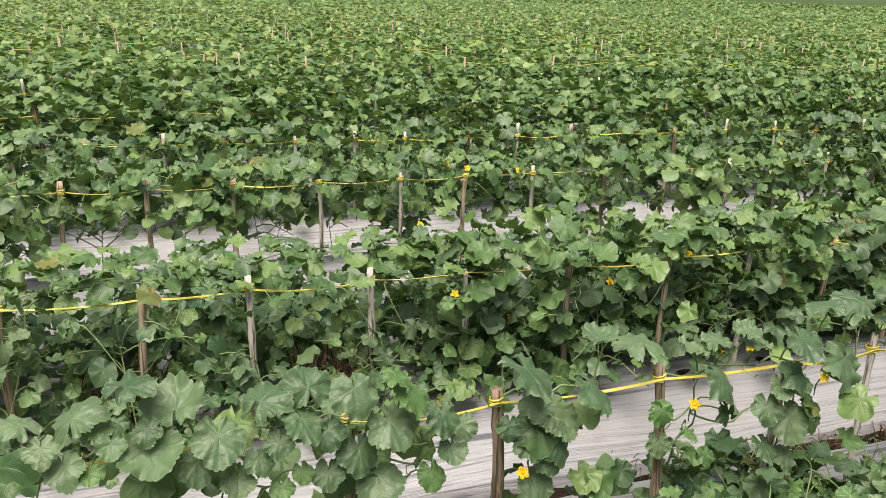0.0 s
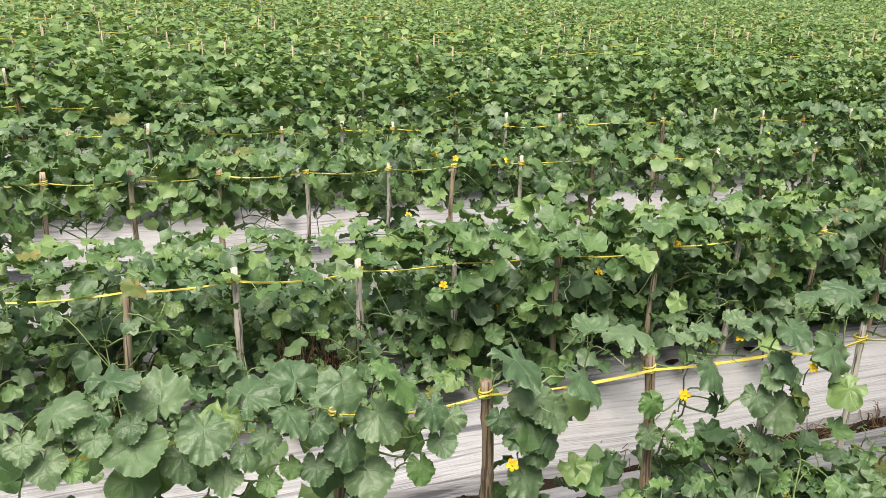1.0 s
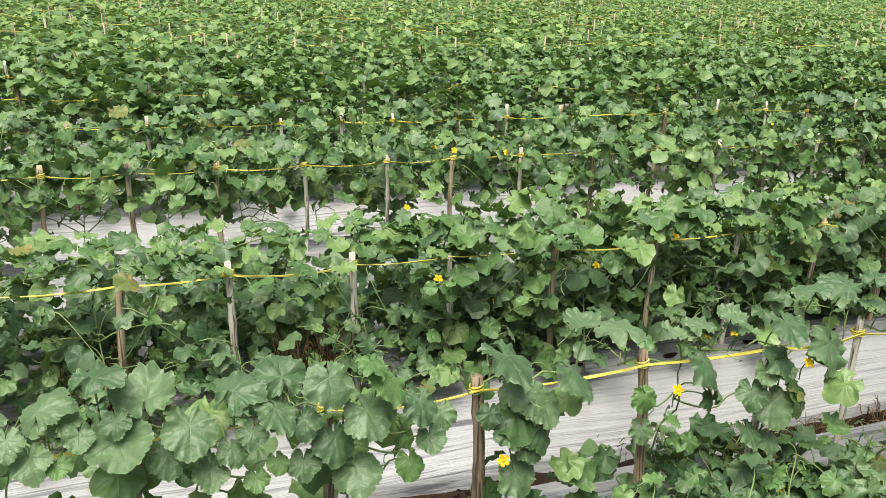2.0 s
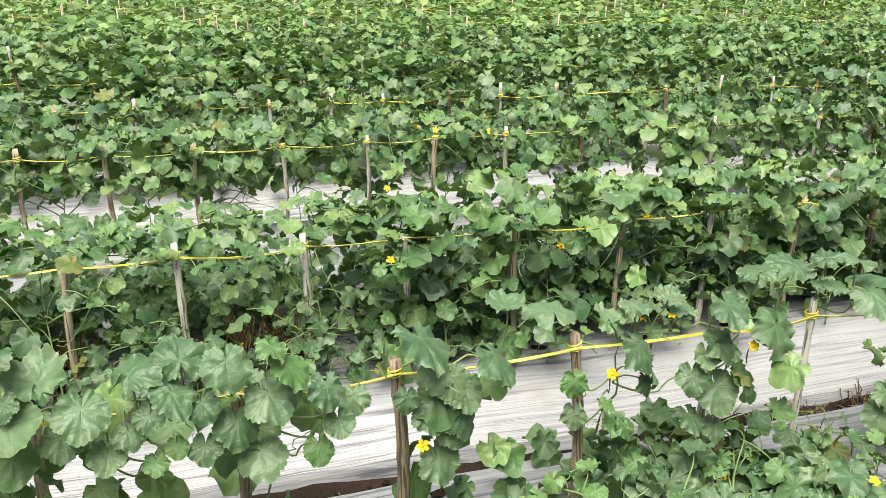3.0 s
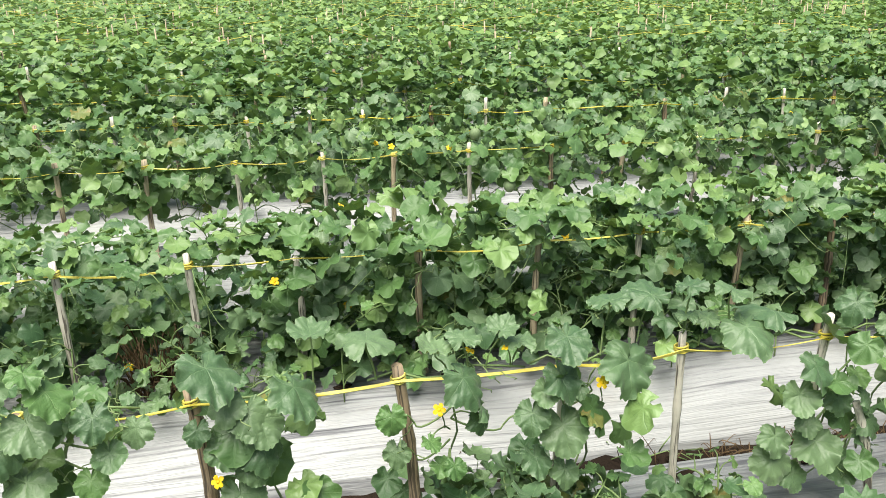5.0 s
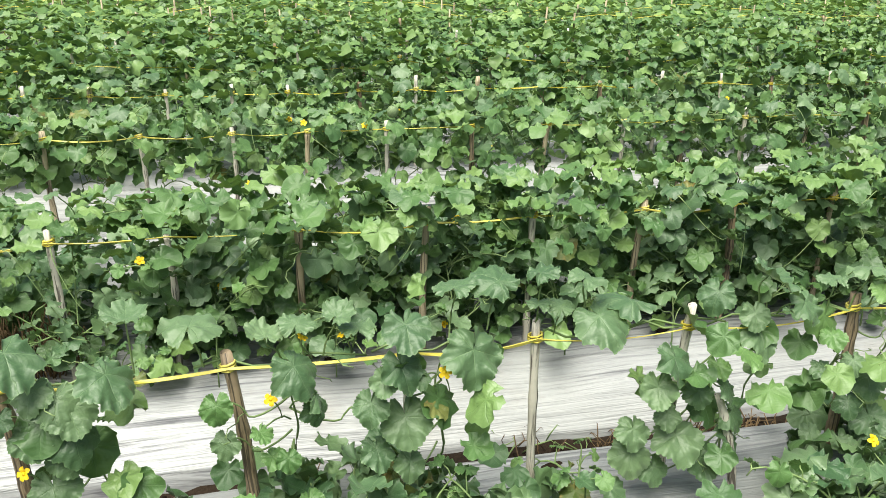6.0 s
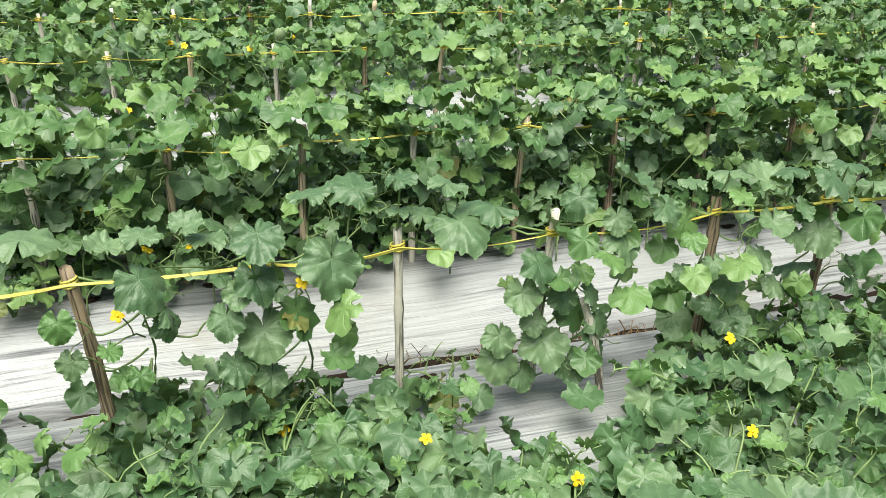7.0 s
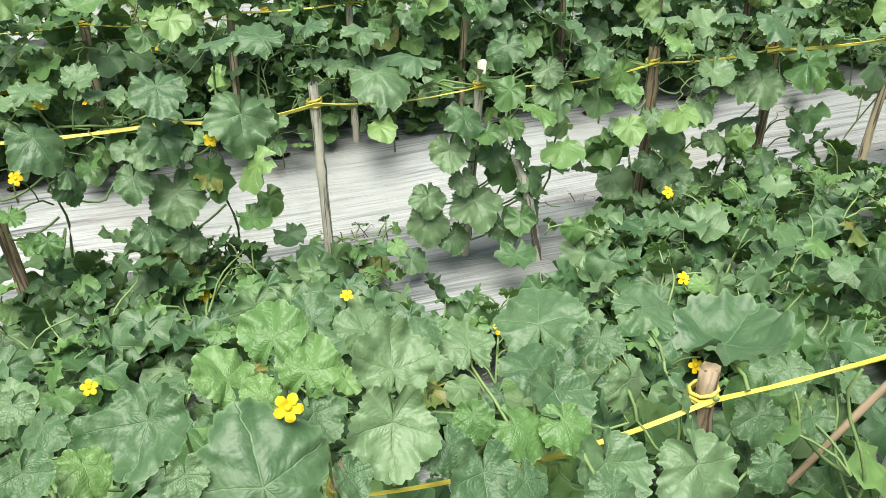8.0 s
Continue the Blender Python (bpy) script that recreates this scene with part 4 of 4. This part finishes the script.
shaped("a", 3.0, 910, (
    (3.02, 1.61, 0.80, 0.119, 49, -5, 0), (2.85, 1.61, 0.80, 0.103, 74, -5, 0), (2.94, 1.57, 0.79, 0.114, -80, 35, 0),
    (3.12, 1.61, 0.74, 0.109, 45, -10, 0), (3.02, 1.57, 0.73, 0.083, -70, 37, 0), (2.86, 1.57, 0.72, 0.078, -90, 31, 0),
    (2.86, 1.57, 0.65, 0.080, -90, 41, 0), (2.94, 1.57, 0.65, 0.119, -80, 45, 0), (2.94, 1.61, 0.54, 0.112, 131, 5, 0),
    (3.06, 1.57, 0.54, 0.073, -60, 46, 0), (3.09, 1.57, 0.49, 0.069, -60, 36, 0), (2.90, 1.57, 0.48, 0.073, -60, 27, 1),
    (2.98, 1.57, 0.45, 0.094, -80, 34, 0)), (), CLIMB, 16, True)
for x in (-0.08, 0.24, 0.55, 0.96, 1.36, 1.68, 1.98, 2.33, 2.68, 3.0):
    soil_patch(0, x, 1.74, rng.uniform(-20, 20))
# row b, bushy; thinner over the first metre
x, n = -1.0, 0
while x < 6.0:
    thick = 0.75 if x < 0.9 else 1.15
    p = climber("b", x, 300 + n, thick, 1.1 * thick, False, 0.076 if x < 0.9 else 0.104, 1.6 if x < 0.9 else 2.4, BUSH, (18 if 0.3 < x < 0.75 or -0.3 < x < 0.1 else 34) if x < 0.9 else 66, 0.043, 0.13 if 0.1 < x < 0.9 else 0.05)
    if x > 0.8:
        p.fill(56, 0.29, 0.52, 0.21, 0.14, (x, 2.54), (0.06, 0.10))
    else:
        p.fill(46, 0.29, 0.52, 0.21, 0.12, (x, 2.68), (0.05, 0.085))
    p.fill(32, 0.66, 0.78 if x < 0.9 else 0.84, 0.21, 0.20, (x, 2.60 if x < 0.9 else 2.50), (0.06, 0.095) if x < 0.9 else (0.07, 0.115), (-0.5, 0.6))
    p.finish()
    soil_patch(1, x, 2.405, rng.uniform(-20, 20))
    x += 0.365 + rng.uniform(-0.03, 0.03)
    n += 1
for row, start, stop in (("c", -1.6, 7.0), ("d", -1.8, 8.0)):
    x = start
    while x < stop:
        p = climber(row, x, 400 + n, 0.9, 1.1, False, 0.106, 2.4, BUSH, 80, 0.060, 0.11 if row == "c" and (-0.15 < x < 0.9 or 1.2 < x < 2.0) else rng.choice((0.0, 0.0, 0.08)), 0.48 if row == "c" and (-0.15 < x < 1.0 or 1.45 < x < 2.3 or 2.5 < x < 3.05) else 0.0)
        if row == "c" and 0.5 < x < 0.8:
            p.flower((1.27, 3.66, 0.50), None, 0.017)
        if row == "c" and 1.3 < x < 1.7:
            p.flower((1.52, 3.73, 0.745), (1.5, 3.78, 0.7), 0.016)
            p.flower((1.79, 3.73, 0.725), (1.8, 3.78, 0.69), 0.016)
        if row == "c" and 1.7 < x < 2.1:
            p.fruit((1.93, 3.80, 0.77), 0.027)
            p.fruit((2.08, 3.72, 0.53), 0.030)
        p.finish()
        x += 0.365 + rng.uniform(-0.03, 0.03)
        n += 1
# row z
for k, x in enumerate((0.2, 0.6, 1.0, 2.75, 3.1, 3.45)):
    climber("z", x, 520 + k, 0.9, 0.9, True, 0.14, 1.0, CLIMB, 24).finish()
shaped("z", 1.42, 950, (
    (1.454, 0.564, 0.853, 0.043, -90, 35, 0), (1.460, 0.624, 0.840, 0.049, -120, 30, 0), (1.435, 0.663, 0.838, 0.040, -100, 30, 0),
    (1.488, 0.584, 0.829, 0.046, -80, 30, 1)), (), CLIMB, 60)
shaped("z", 1.58, 951, (
    (1.643, 0.656, 0.858, 0.063, 90, -45, 1), (1.600, 0.626, 0.848, 0.057, 120, -35, 1), (1.623, 0.597, 0.845, 0.036, 100, -40, 1),
    (1.536, 0.606, 0.839, 0.083, -120, 35, 0), (1.665, 0.626, 0.838, 0.060, 70, -45, 1), (1.558, 0.553, 0.826, 0.037, -90, 45, 0),
    (1.551, 0.657, 0.824, 0.052, 150, 0, 0), (1.611, 0.532, 0.814, 0.118, 95, -48, 0), (1.673, 0.523, 0.814, 0.038, -60, 40, 0),
    (1.663, 0.603, 0.811, 0.050, -60, 45, 0), (1.693, 0.755, 0.797, 0.052, 100, -25, 0)), ((1.640, 0.570, 0.852),), CLIMB, 60)
shaped("z", 1.82, 952, (
    (1.721, 0.565, 0.816, 0.081, -95, 50, 0), (1.741, 0.633, 0.813, 0.081, 90, -35, 0), (1.736, 0.714, 0.802, 0.061, 90, -25, 0),
    (1.761, 0.544, 0.796, 0.046, -90, 40, 0), (1.788, 0.696, 0.793, 0.048, 80, -25, 0), (1.800, 0.584, 0.783, 0.042, -90, 30, 1),
    (1.916, 0.690, 0.782, 0.103, 80, -18, 0), (1.814, 0.503, 0.778, 0.048, -70, 40, 0), (1.786, 0.525, 0.776, 0.070, -90, 40, 0),
    (1.884, 0.633, 0.774, 0.072, 90, -20, 0), (1.882, 0.565, 0.768, 0.053, -100, 30, 1), (1.892, 0.606, 0.767, 0.075, -90, 35, 0),
    (1.840, 0.694, 0.767, 0.064, 100, -15, 0), (1.838, 0.574, 0.766, 0.058, -60, 30, 1), (1.887, 0.484, 0.759, 0.052, -90, 40, 0),
    (1.911, 0.536, 0.733, 0.082, -90, 38, 0)), (), CLIMB, 60)
shaped("z", 2.05, 953, (
    (1.988, 0.684, 0.752, 0.058, -120, 30, 0), (1.989, 0.623, 0.742, 0.066, -60, 62, 0), (2.079, 0.740, 0.731, 0.093, 0, 5, 0),
    (2.148, 0.673, 0.709, 0.138, 30, 0, 0), (2.018, 0.537, 0.693, 0.096, -80, 42, 0), (2.073, 0.623, 0.688, 0.092, -30, 55, 0),
    (2.172, 0.624, 0.636, 0.068, -90, 55, 0), (2.173, 0.584, 0.597, 0.061, -90, 50, 0)), (), CLIMB, 60)
shaped("z", 2.3, 954, (
    (2.316, 0.726, 0.589, 0.068, -90, 35, 0), (2.240, 0.643, 0.587, 0.052, -60, 50, 0), (2.285, 0.644, 0.583, 0.056, -90, 45, 0),
    (2.402, 0.706, 0.561, 0.069, -90, 35, 0)), (), CLIMB, 24)
for x in (1.3, 1.6, 1.9, 2.2, 2.5):
    p = sprawl(x, 0.72, 560 + int(x * 10), 0.2, 2, 0.085)
    p.fill(60, 0.29, 0.50, 0.17, 0.22, (x, 0.68), (0.05, 0.09), (0.0, 0.9))
    p.finish()

# sprawling vines between the stake lines
for k, (x, y) in enumerate(((0.72, 1.36), (1.02, 1.40), (1.32, 1.42), (1.58, 1.45), (1.22, 1.15), (1.50, 1.12), (1.78, 1.15), (1.76, 1.43), (2.05, 1.08), (2.30, 1.02),
                            (2.54, 1.38), (2.42, 1.16), (2.62, 1.22), (2.60, 0.98), (2.90, 1.30), (2.95, 1.02), (3.2, 1.25), (3.3, 0.95), (3.55, 1.2), (3.7, 0.95), (3.95, 1.25), (4.1, 1.0), (2.95, 1.48), (3.25, 1.50), (1.46, 1.60), (1.90, 1.25), (2.80, 1.54))):
    p = sprawl(x, y, 600 + k, 0.24, 3, 0.106)
    p.fill(24 if x > 2.2 and y > 1.2 else 48, 0.28, 0.41, 0.20, 0.20, (x, y), (0.068, 0.112), (0.1, 1.1))
    if k == 4:
        p.flower((1.85, 1.33, 0.43), (1.85, 1.35, 0.36), 0.013, (0, -0.4, 0.9))
    if k == 12:
        p.flower((2.628, 1.45, 0.46), (2.64, 1.48, 0.40), 0.015)
    p.finish()
for k, (x, y) in enumerate(((0.1, 2.75), (0.45, 3.2), (0.5, 2.75), (0.95, 2.8), (1.2, 3.1), (1.4, 2.75), (1.7, 3.1), (1.8, 2.75), (2.2, 2.8), (2.3, 3.2), (2.7, 2.8), (3.1, 2.9), (3.5, 2.8), (3.6, 3.2), (-0.3, 2.9), (4.0, 3.0), (4.5, 3.0), (2.8, 3.2), (-0.75, 2.8), (-0.7, 3.2), (0.15, 3.2))):
    p = sprawl(x, y, 650 + k, 0.30, 2, 0.11, False)
    p.fill(95, 0.29, 0.53, 0.26, 0.30, (x, y), (0.06, 0.10), (0.0, 0.9))
    p.finish()
for k, x in enumerate((-0.85, -0.55, -0.25, 0.02, 0.28, 0.50, 0.86)):
    p = sprawl(x, 2.37, 740 + k, 0.16, 2, 0.070, True, 0.10, "low yellowing melon vine with small leaves on the film", 0.16)
    p.fill(34, 0.27, 0.42, 0.17, 0.13, (x, 2.38), (0.045, 0.075), (0.1, 1.0))
    p.finish()
sprawl(1.99, 1.60, 760, 0.12, 3, 0.075, True, 0.12, "low melon vine with yellowing leaves on the film", 0.5).finish()
for k in range(22):
    x = -1.2 + 0.42 * k
    p = sprawl(x, 5.3 + 0.15 * (k % 2), 680 + k, 0.25, 1, 0.11, False)
    p.fill(40, 0.29, 0.52, 0.27, 0.35, (x, 5.35), (0.065, 0.105), (0.0, 0.9))
    p.finish()


# ---- dry stalks and weeds ----
def stalks(name, place, seed, count, size, material, label, category, rise=1.0):
    """A tangle of thin crooked stalks."""
    r = random.Random(seed)
    b = Build()
    for _ in range(count):
        a = r.uniform(0, 6.28)
        d = r.random() ** 0.5
        p = Vector((d * size * math.cos(a), d * size * 0.7 * math.sin(a), 0))
        way = Vector((r.uniform(-1, 1), r.uniform(-1, 1), r.uniform(0.2, 1.3))).normalized() * size * r.uniform(0.4, 1.0)
        mid = p + way * 0.5 + Vector((r.uniform(-1, 1), r.uniform(-1, 1), 0.5)) * size * 0.15
        w = r.uniform(0.0012, 0.0026)
        b.tube([p, mid, p + way, p + way * 1.2 - Vector((0, 0, size * 0.2))], [w, w, w * 0.8, w * 0.4], 4)
    ob = new(name, b.mesh(name, material))
    ob.matrix_basis = Matrix.Translation(place) @ Matrix.Diagonal((1, 1, rise, 1))
    return tagged(ob, label, category, kind="stuff")


for k, (x, y, size, count) in enumerate(((0.63, 2.52, 0.11, 200), (0.0, 2.52, 0.10, 150), (2.35, 2.07, 0.09, 40), (2.62, 2.07, 0.10, 50), (2.8, 2.06, 0.10, 60), (0.80, 1.99, 0.07, 30), (1.12, 2.02, 0.05, 15))):
    stalks("dry_stalks", (x, y, film_height(y)), 800 + k, count, size, DRY, "tangle of dried brown vine stalks lying on the ground" if k > 1 else "tangle of dried brown vine stalks heaped between the stakes", "dead plants", 1.0 if k > 1 else 2.3)
for k, (x, y, size, count) in enumerate(((1.52, 2.14, 0.11, 5), (1.62, 2.14, 0.12, 5), (2.05, 2.12, 0.11, 9), (2.2, 2.13, 0.09, 8), (1.35, 2.13, 0.10, 4), (1.98, 2.14, 0.12, 5))):
    stalks("weed_sprigs", (x, y, film_height(y)), 850 + k, count, size, STEM if k % 2 else DRY, "thin wiry weed sprigs growing from the furrow edge", "weeds")


# clods of soil along the open furrow
clods, r = Build(), random.Random(61)
for _ in range(420):
    p = Vector((r.uniform(-1.2, 4.2), r.uniform(1.96, 2.13), 0.05 + r.uniform(-0.008, 0.012)))
    size, start = r.uniform(0.004, 0.012), len(clods.v)
    for k in range(6):
        a = math.pi * k / 3
        q = r.uniform(0.7, 1.2) * size
        clods.v.append(p + Vector((q * math.cos(a), q * math.sin(a), r.uniform(-0.4, 0.3) * size)))
    clods.v += [p + Vector((0, 0, size * r.uniform(0.5, 0.9))), p - Vector((0, 0, size * 0.6))]
    for k in range(6):
        clods.f += [(start + k, start + (k + 1) % 6, start + 6), (start + (k + 1) % 6, start + k, start + 7)]
tagged(new("soil_clods", clods.mesh("soil_clods", SOIL, False)), "crumbled dark soil clods lying along the furrow", "soil", kind="stuff")


# ---- farther rows: plants with their foliage in one part ----
def bush_cloud(seed):
    g = np.random.default_rng(seed)
    count = 110
    z = 0.30 + 0.52 * g.random(count) ** 0.75
    c = np.stack([g.normal(0, 0.17, count), g.normal(0, 0.13, count) * (1.15 - 0.4 * (z - 0.3) / 0.5), z], 1)
    return leaf_cloud("foliage", seed, c, g.uniform(0.068, 0.125, count), (-0.35, 0.85), INNER_MID, INNER_LEAF)


BUSHES = [bush_cloud(700 + i) for i in range(9)]
ROWS_FAR = []
for near, far in BEDS[2:]:
    ROWS_FAR += [near + 0.12, far - 0.22]
ROWS_FAR = ROWS_FAR[1:]
rng = random.Random(21)


def bush(x, y):
    """A plant whose leaves are one part, with a short stem."""
    z = film_height(y) - 0.02
    root = thing("melon_plant", (x, y, z), BUSH, "plant", "melon plants")
    part("foliage", rng.choice(BUSHES), root, "", Matrix.Translation((0, 0, -z)) @ Matrix.Rotation(rng.choice((0, 0.3, -0.3, 3.1)), 4, "Z"))
    v = Build()
    v.tube([(0, 0, 0), (0.02, 0, 0.2), (-0.01, 0, 0.45)], [0.006, 0.005, 0.003], 5)
    part("vine", v.mesh("vine", STEM), root)


# the near rows run on past both ends of the walk
for y, spans in ((0.62, ((-2.1, -0.2), (3.9, 6.6))), (1.66, ((-2.1, -1.1), (5.3, 6.6))), (2.46, ((-2.3, -1.3), (6.2, 7.9))), (3.82, ((-2.3, -1.9), (7.3, 7.9)))):
    for start, stop in spans:
        for k in range(int((stop - start) / 0.365) + 1):
            bush(start + 0.365 * k + rng.uniform(-0.03, 0.03), y)
for y in [q for q in ROWS_FAR if q < 8.6]:
    x0, x1 = -0.9 - 0.40 * y, 1.2 + 1.20 * y
    x = x0
    while x < x1:
        bush(x, y)
        x += 0.365 + rng.uniform(-0.04, 0.04)
    x = x0
    name = "far%d" % int(y * 100)
    while x < x1:
        stake(name, x, y, rng.uniform(0.70, 0.84), (rng.uniform(-4, 4), rng.uniform(-2, 2)), None, rng.uniform(0.66, 0.74))
        x += 0.365 * rng.choice((1, 1, 2)) + rng.uniform(-0.05, 0.05)
    tagged(new("twine", twine_mesh(STAKES[name], int(y * 10), 0.0065, 0.03, True)), "yellow plastic twine strung along the stakes", "twine", "support twines")

# ---- the rest of the field, row after row, too far to count ----
def far_field():
    g = np.random.default_rng(9)
    canes, cords = Build(), Build()
    bands = {7: ([], []), 6: ([], []), 5: ([], []), 4: ([], [])}
    for y in [q for q in ROWS_FAR if q >= 8.6] + [ROWS_FAR[-1] + 1.1 * k for k in range(1, 50)]:
        x0, x1 = -0.9 - 0.40 * y, 1.2 + 1.25 * y
        sides, per, grow = (7, 135, 0.90) if y < 18 else (6, 80, 1.0) if y < 30 else (5, 32, 1.5) if y < 50 else (4, 8.5, 2.6) if y < 92 else (4, 3, 4.6)
        count = int((x1 - x0) * per)
        x = g.uniform(x0, x1, count)
        swell = 0.06 * np.sin(x * 1.7 + y) + 0.05 * np.sin(x * 5.1 + 2 * y)
        z = 0.36 + (0.42 + swell) * g.random(count) ** 0.5
        z = z + 0.018 * max(0.0, y - 92)
        bands[sides][0].append(np.stack([x, y + g.normal(0, 0.21, count), z], 1))
        bands[sides][1].append(g.uniform(0.09, 0.16, count) * grow)
        if y < 34:
            q = x0
            last = None
            while q < x1:
                top = g.uniform(0.70, 0.88)
                if g.random() < 0.6:
                    canes.tube([(q, y, 0.2), (q + g.normal(0, 0.02), y - 0.02, top)], 0.011, 4)
                p = (q, y - 0.03 + g.normal(0, 0.03), g.uniform(0.66, 0.82))
                if last and g.random() < 0.5:
                    cords.tube([last, p], 0.004, 3)
                last = p
                q += 0.365 * (1 if y < 20 else 2)
    # low leaves that cover the beds between the far rows
    count = 16000
    y = 5.0 + 15.0 * g.random(count) ** 0.75
    x = (-0.9 - 0.40 * y) + g.random(count) * (2.1 + 1.65 * y)
    bands[6][0].append(np.stack([x, y, g.uniform(0.28, 0.46, count)], 1))
    bands[6][1].append(g.uniform(0.09, 0.15, count))
    for sides, (cs, ws) in bands.items():
        data = leaf_cloud("melon_canopy", 77 + sides, np.concatenate(cs), np.concatenate(ws), (-0.35, 0.65), [simple_blade(sides)], FAR_LEAF)
        tagged(new("melon_canopy", data), "distant rows of leafy green melon vines filling the field", "crop rows", kind="stuff")
    tagged(new("bamboo_stakes", canes.mesh("bamboo_stakes", BAMBOO)), "many distant bamboo stakes standing in the melon rows", "stakes", kind="stuff")
    tagged(new("twine_lengths", cords.mesh("twine_lengths", TWINE)), "distant lengths of yellow twine along the melon rows", "twine", kind="stuff")
    # past the last counted rows the crop closes into one uneven green cover
    v, f = [], []
    cols, rows = 260, 60
    for j in range(rows + 1):
        y = 94 + 300 * (j / rows) ** 1.6
        for i in range(cols + 1):
            x = -0.45 * y + 1.75 * y * i / cols
            v.append((x, y, 0.40 + 0.018 * (y - 92) + 0.22 * noise.noise((x * 0.9, y * 0.9, 2)) + 0.1 * noise.noise((x * 3, y * 3, 5)) if 0 < j < rows else 0.0))
    for j in range(rows):
        for i in range(cols):
            q = j * (cols + 1) + i
            f.append((q, q + 1, q + cols + 2, q + cols + 1))
    data = bpy.data.meshes.new("far_crop")
    data.from_pydata(v, [], f)
    data.materials.append(FAR_CROP)
    tagged(new("far_crop", data), "far end of the green melon field near the horizon", "crop", kind="stuff")


far_field()
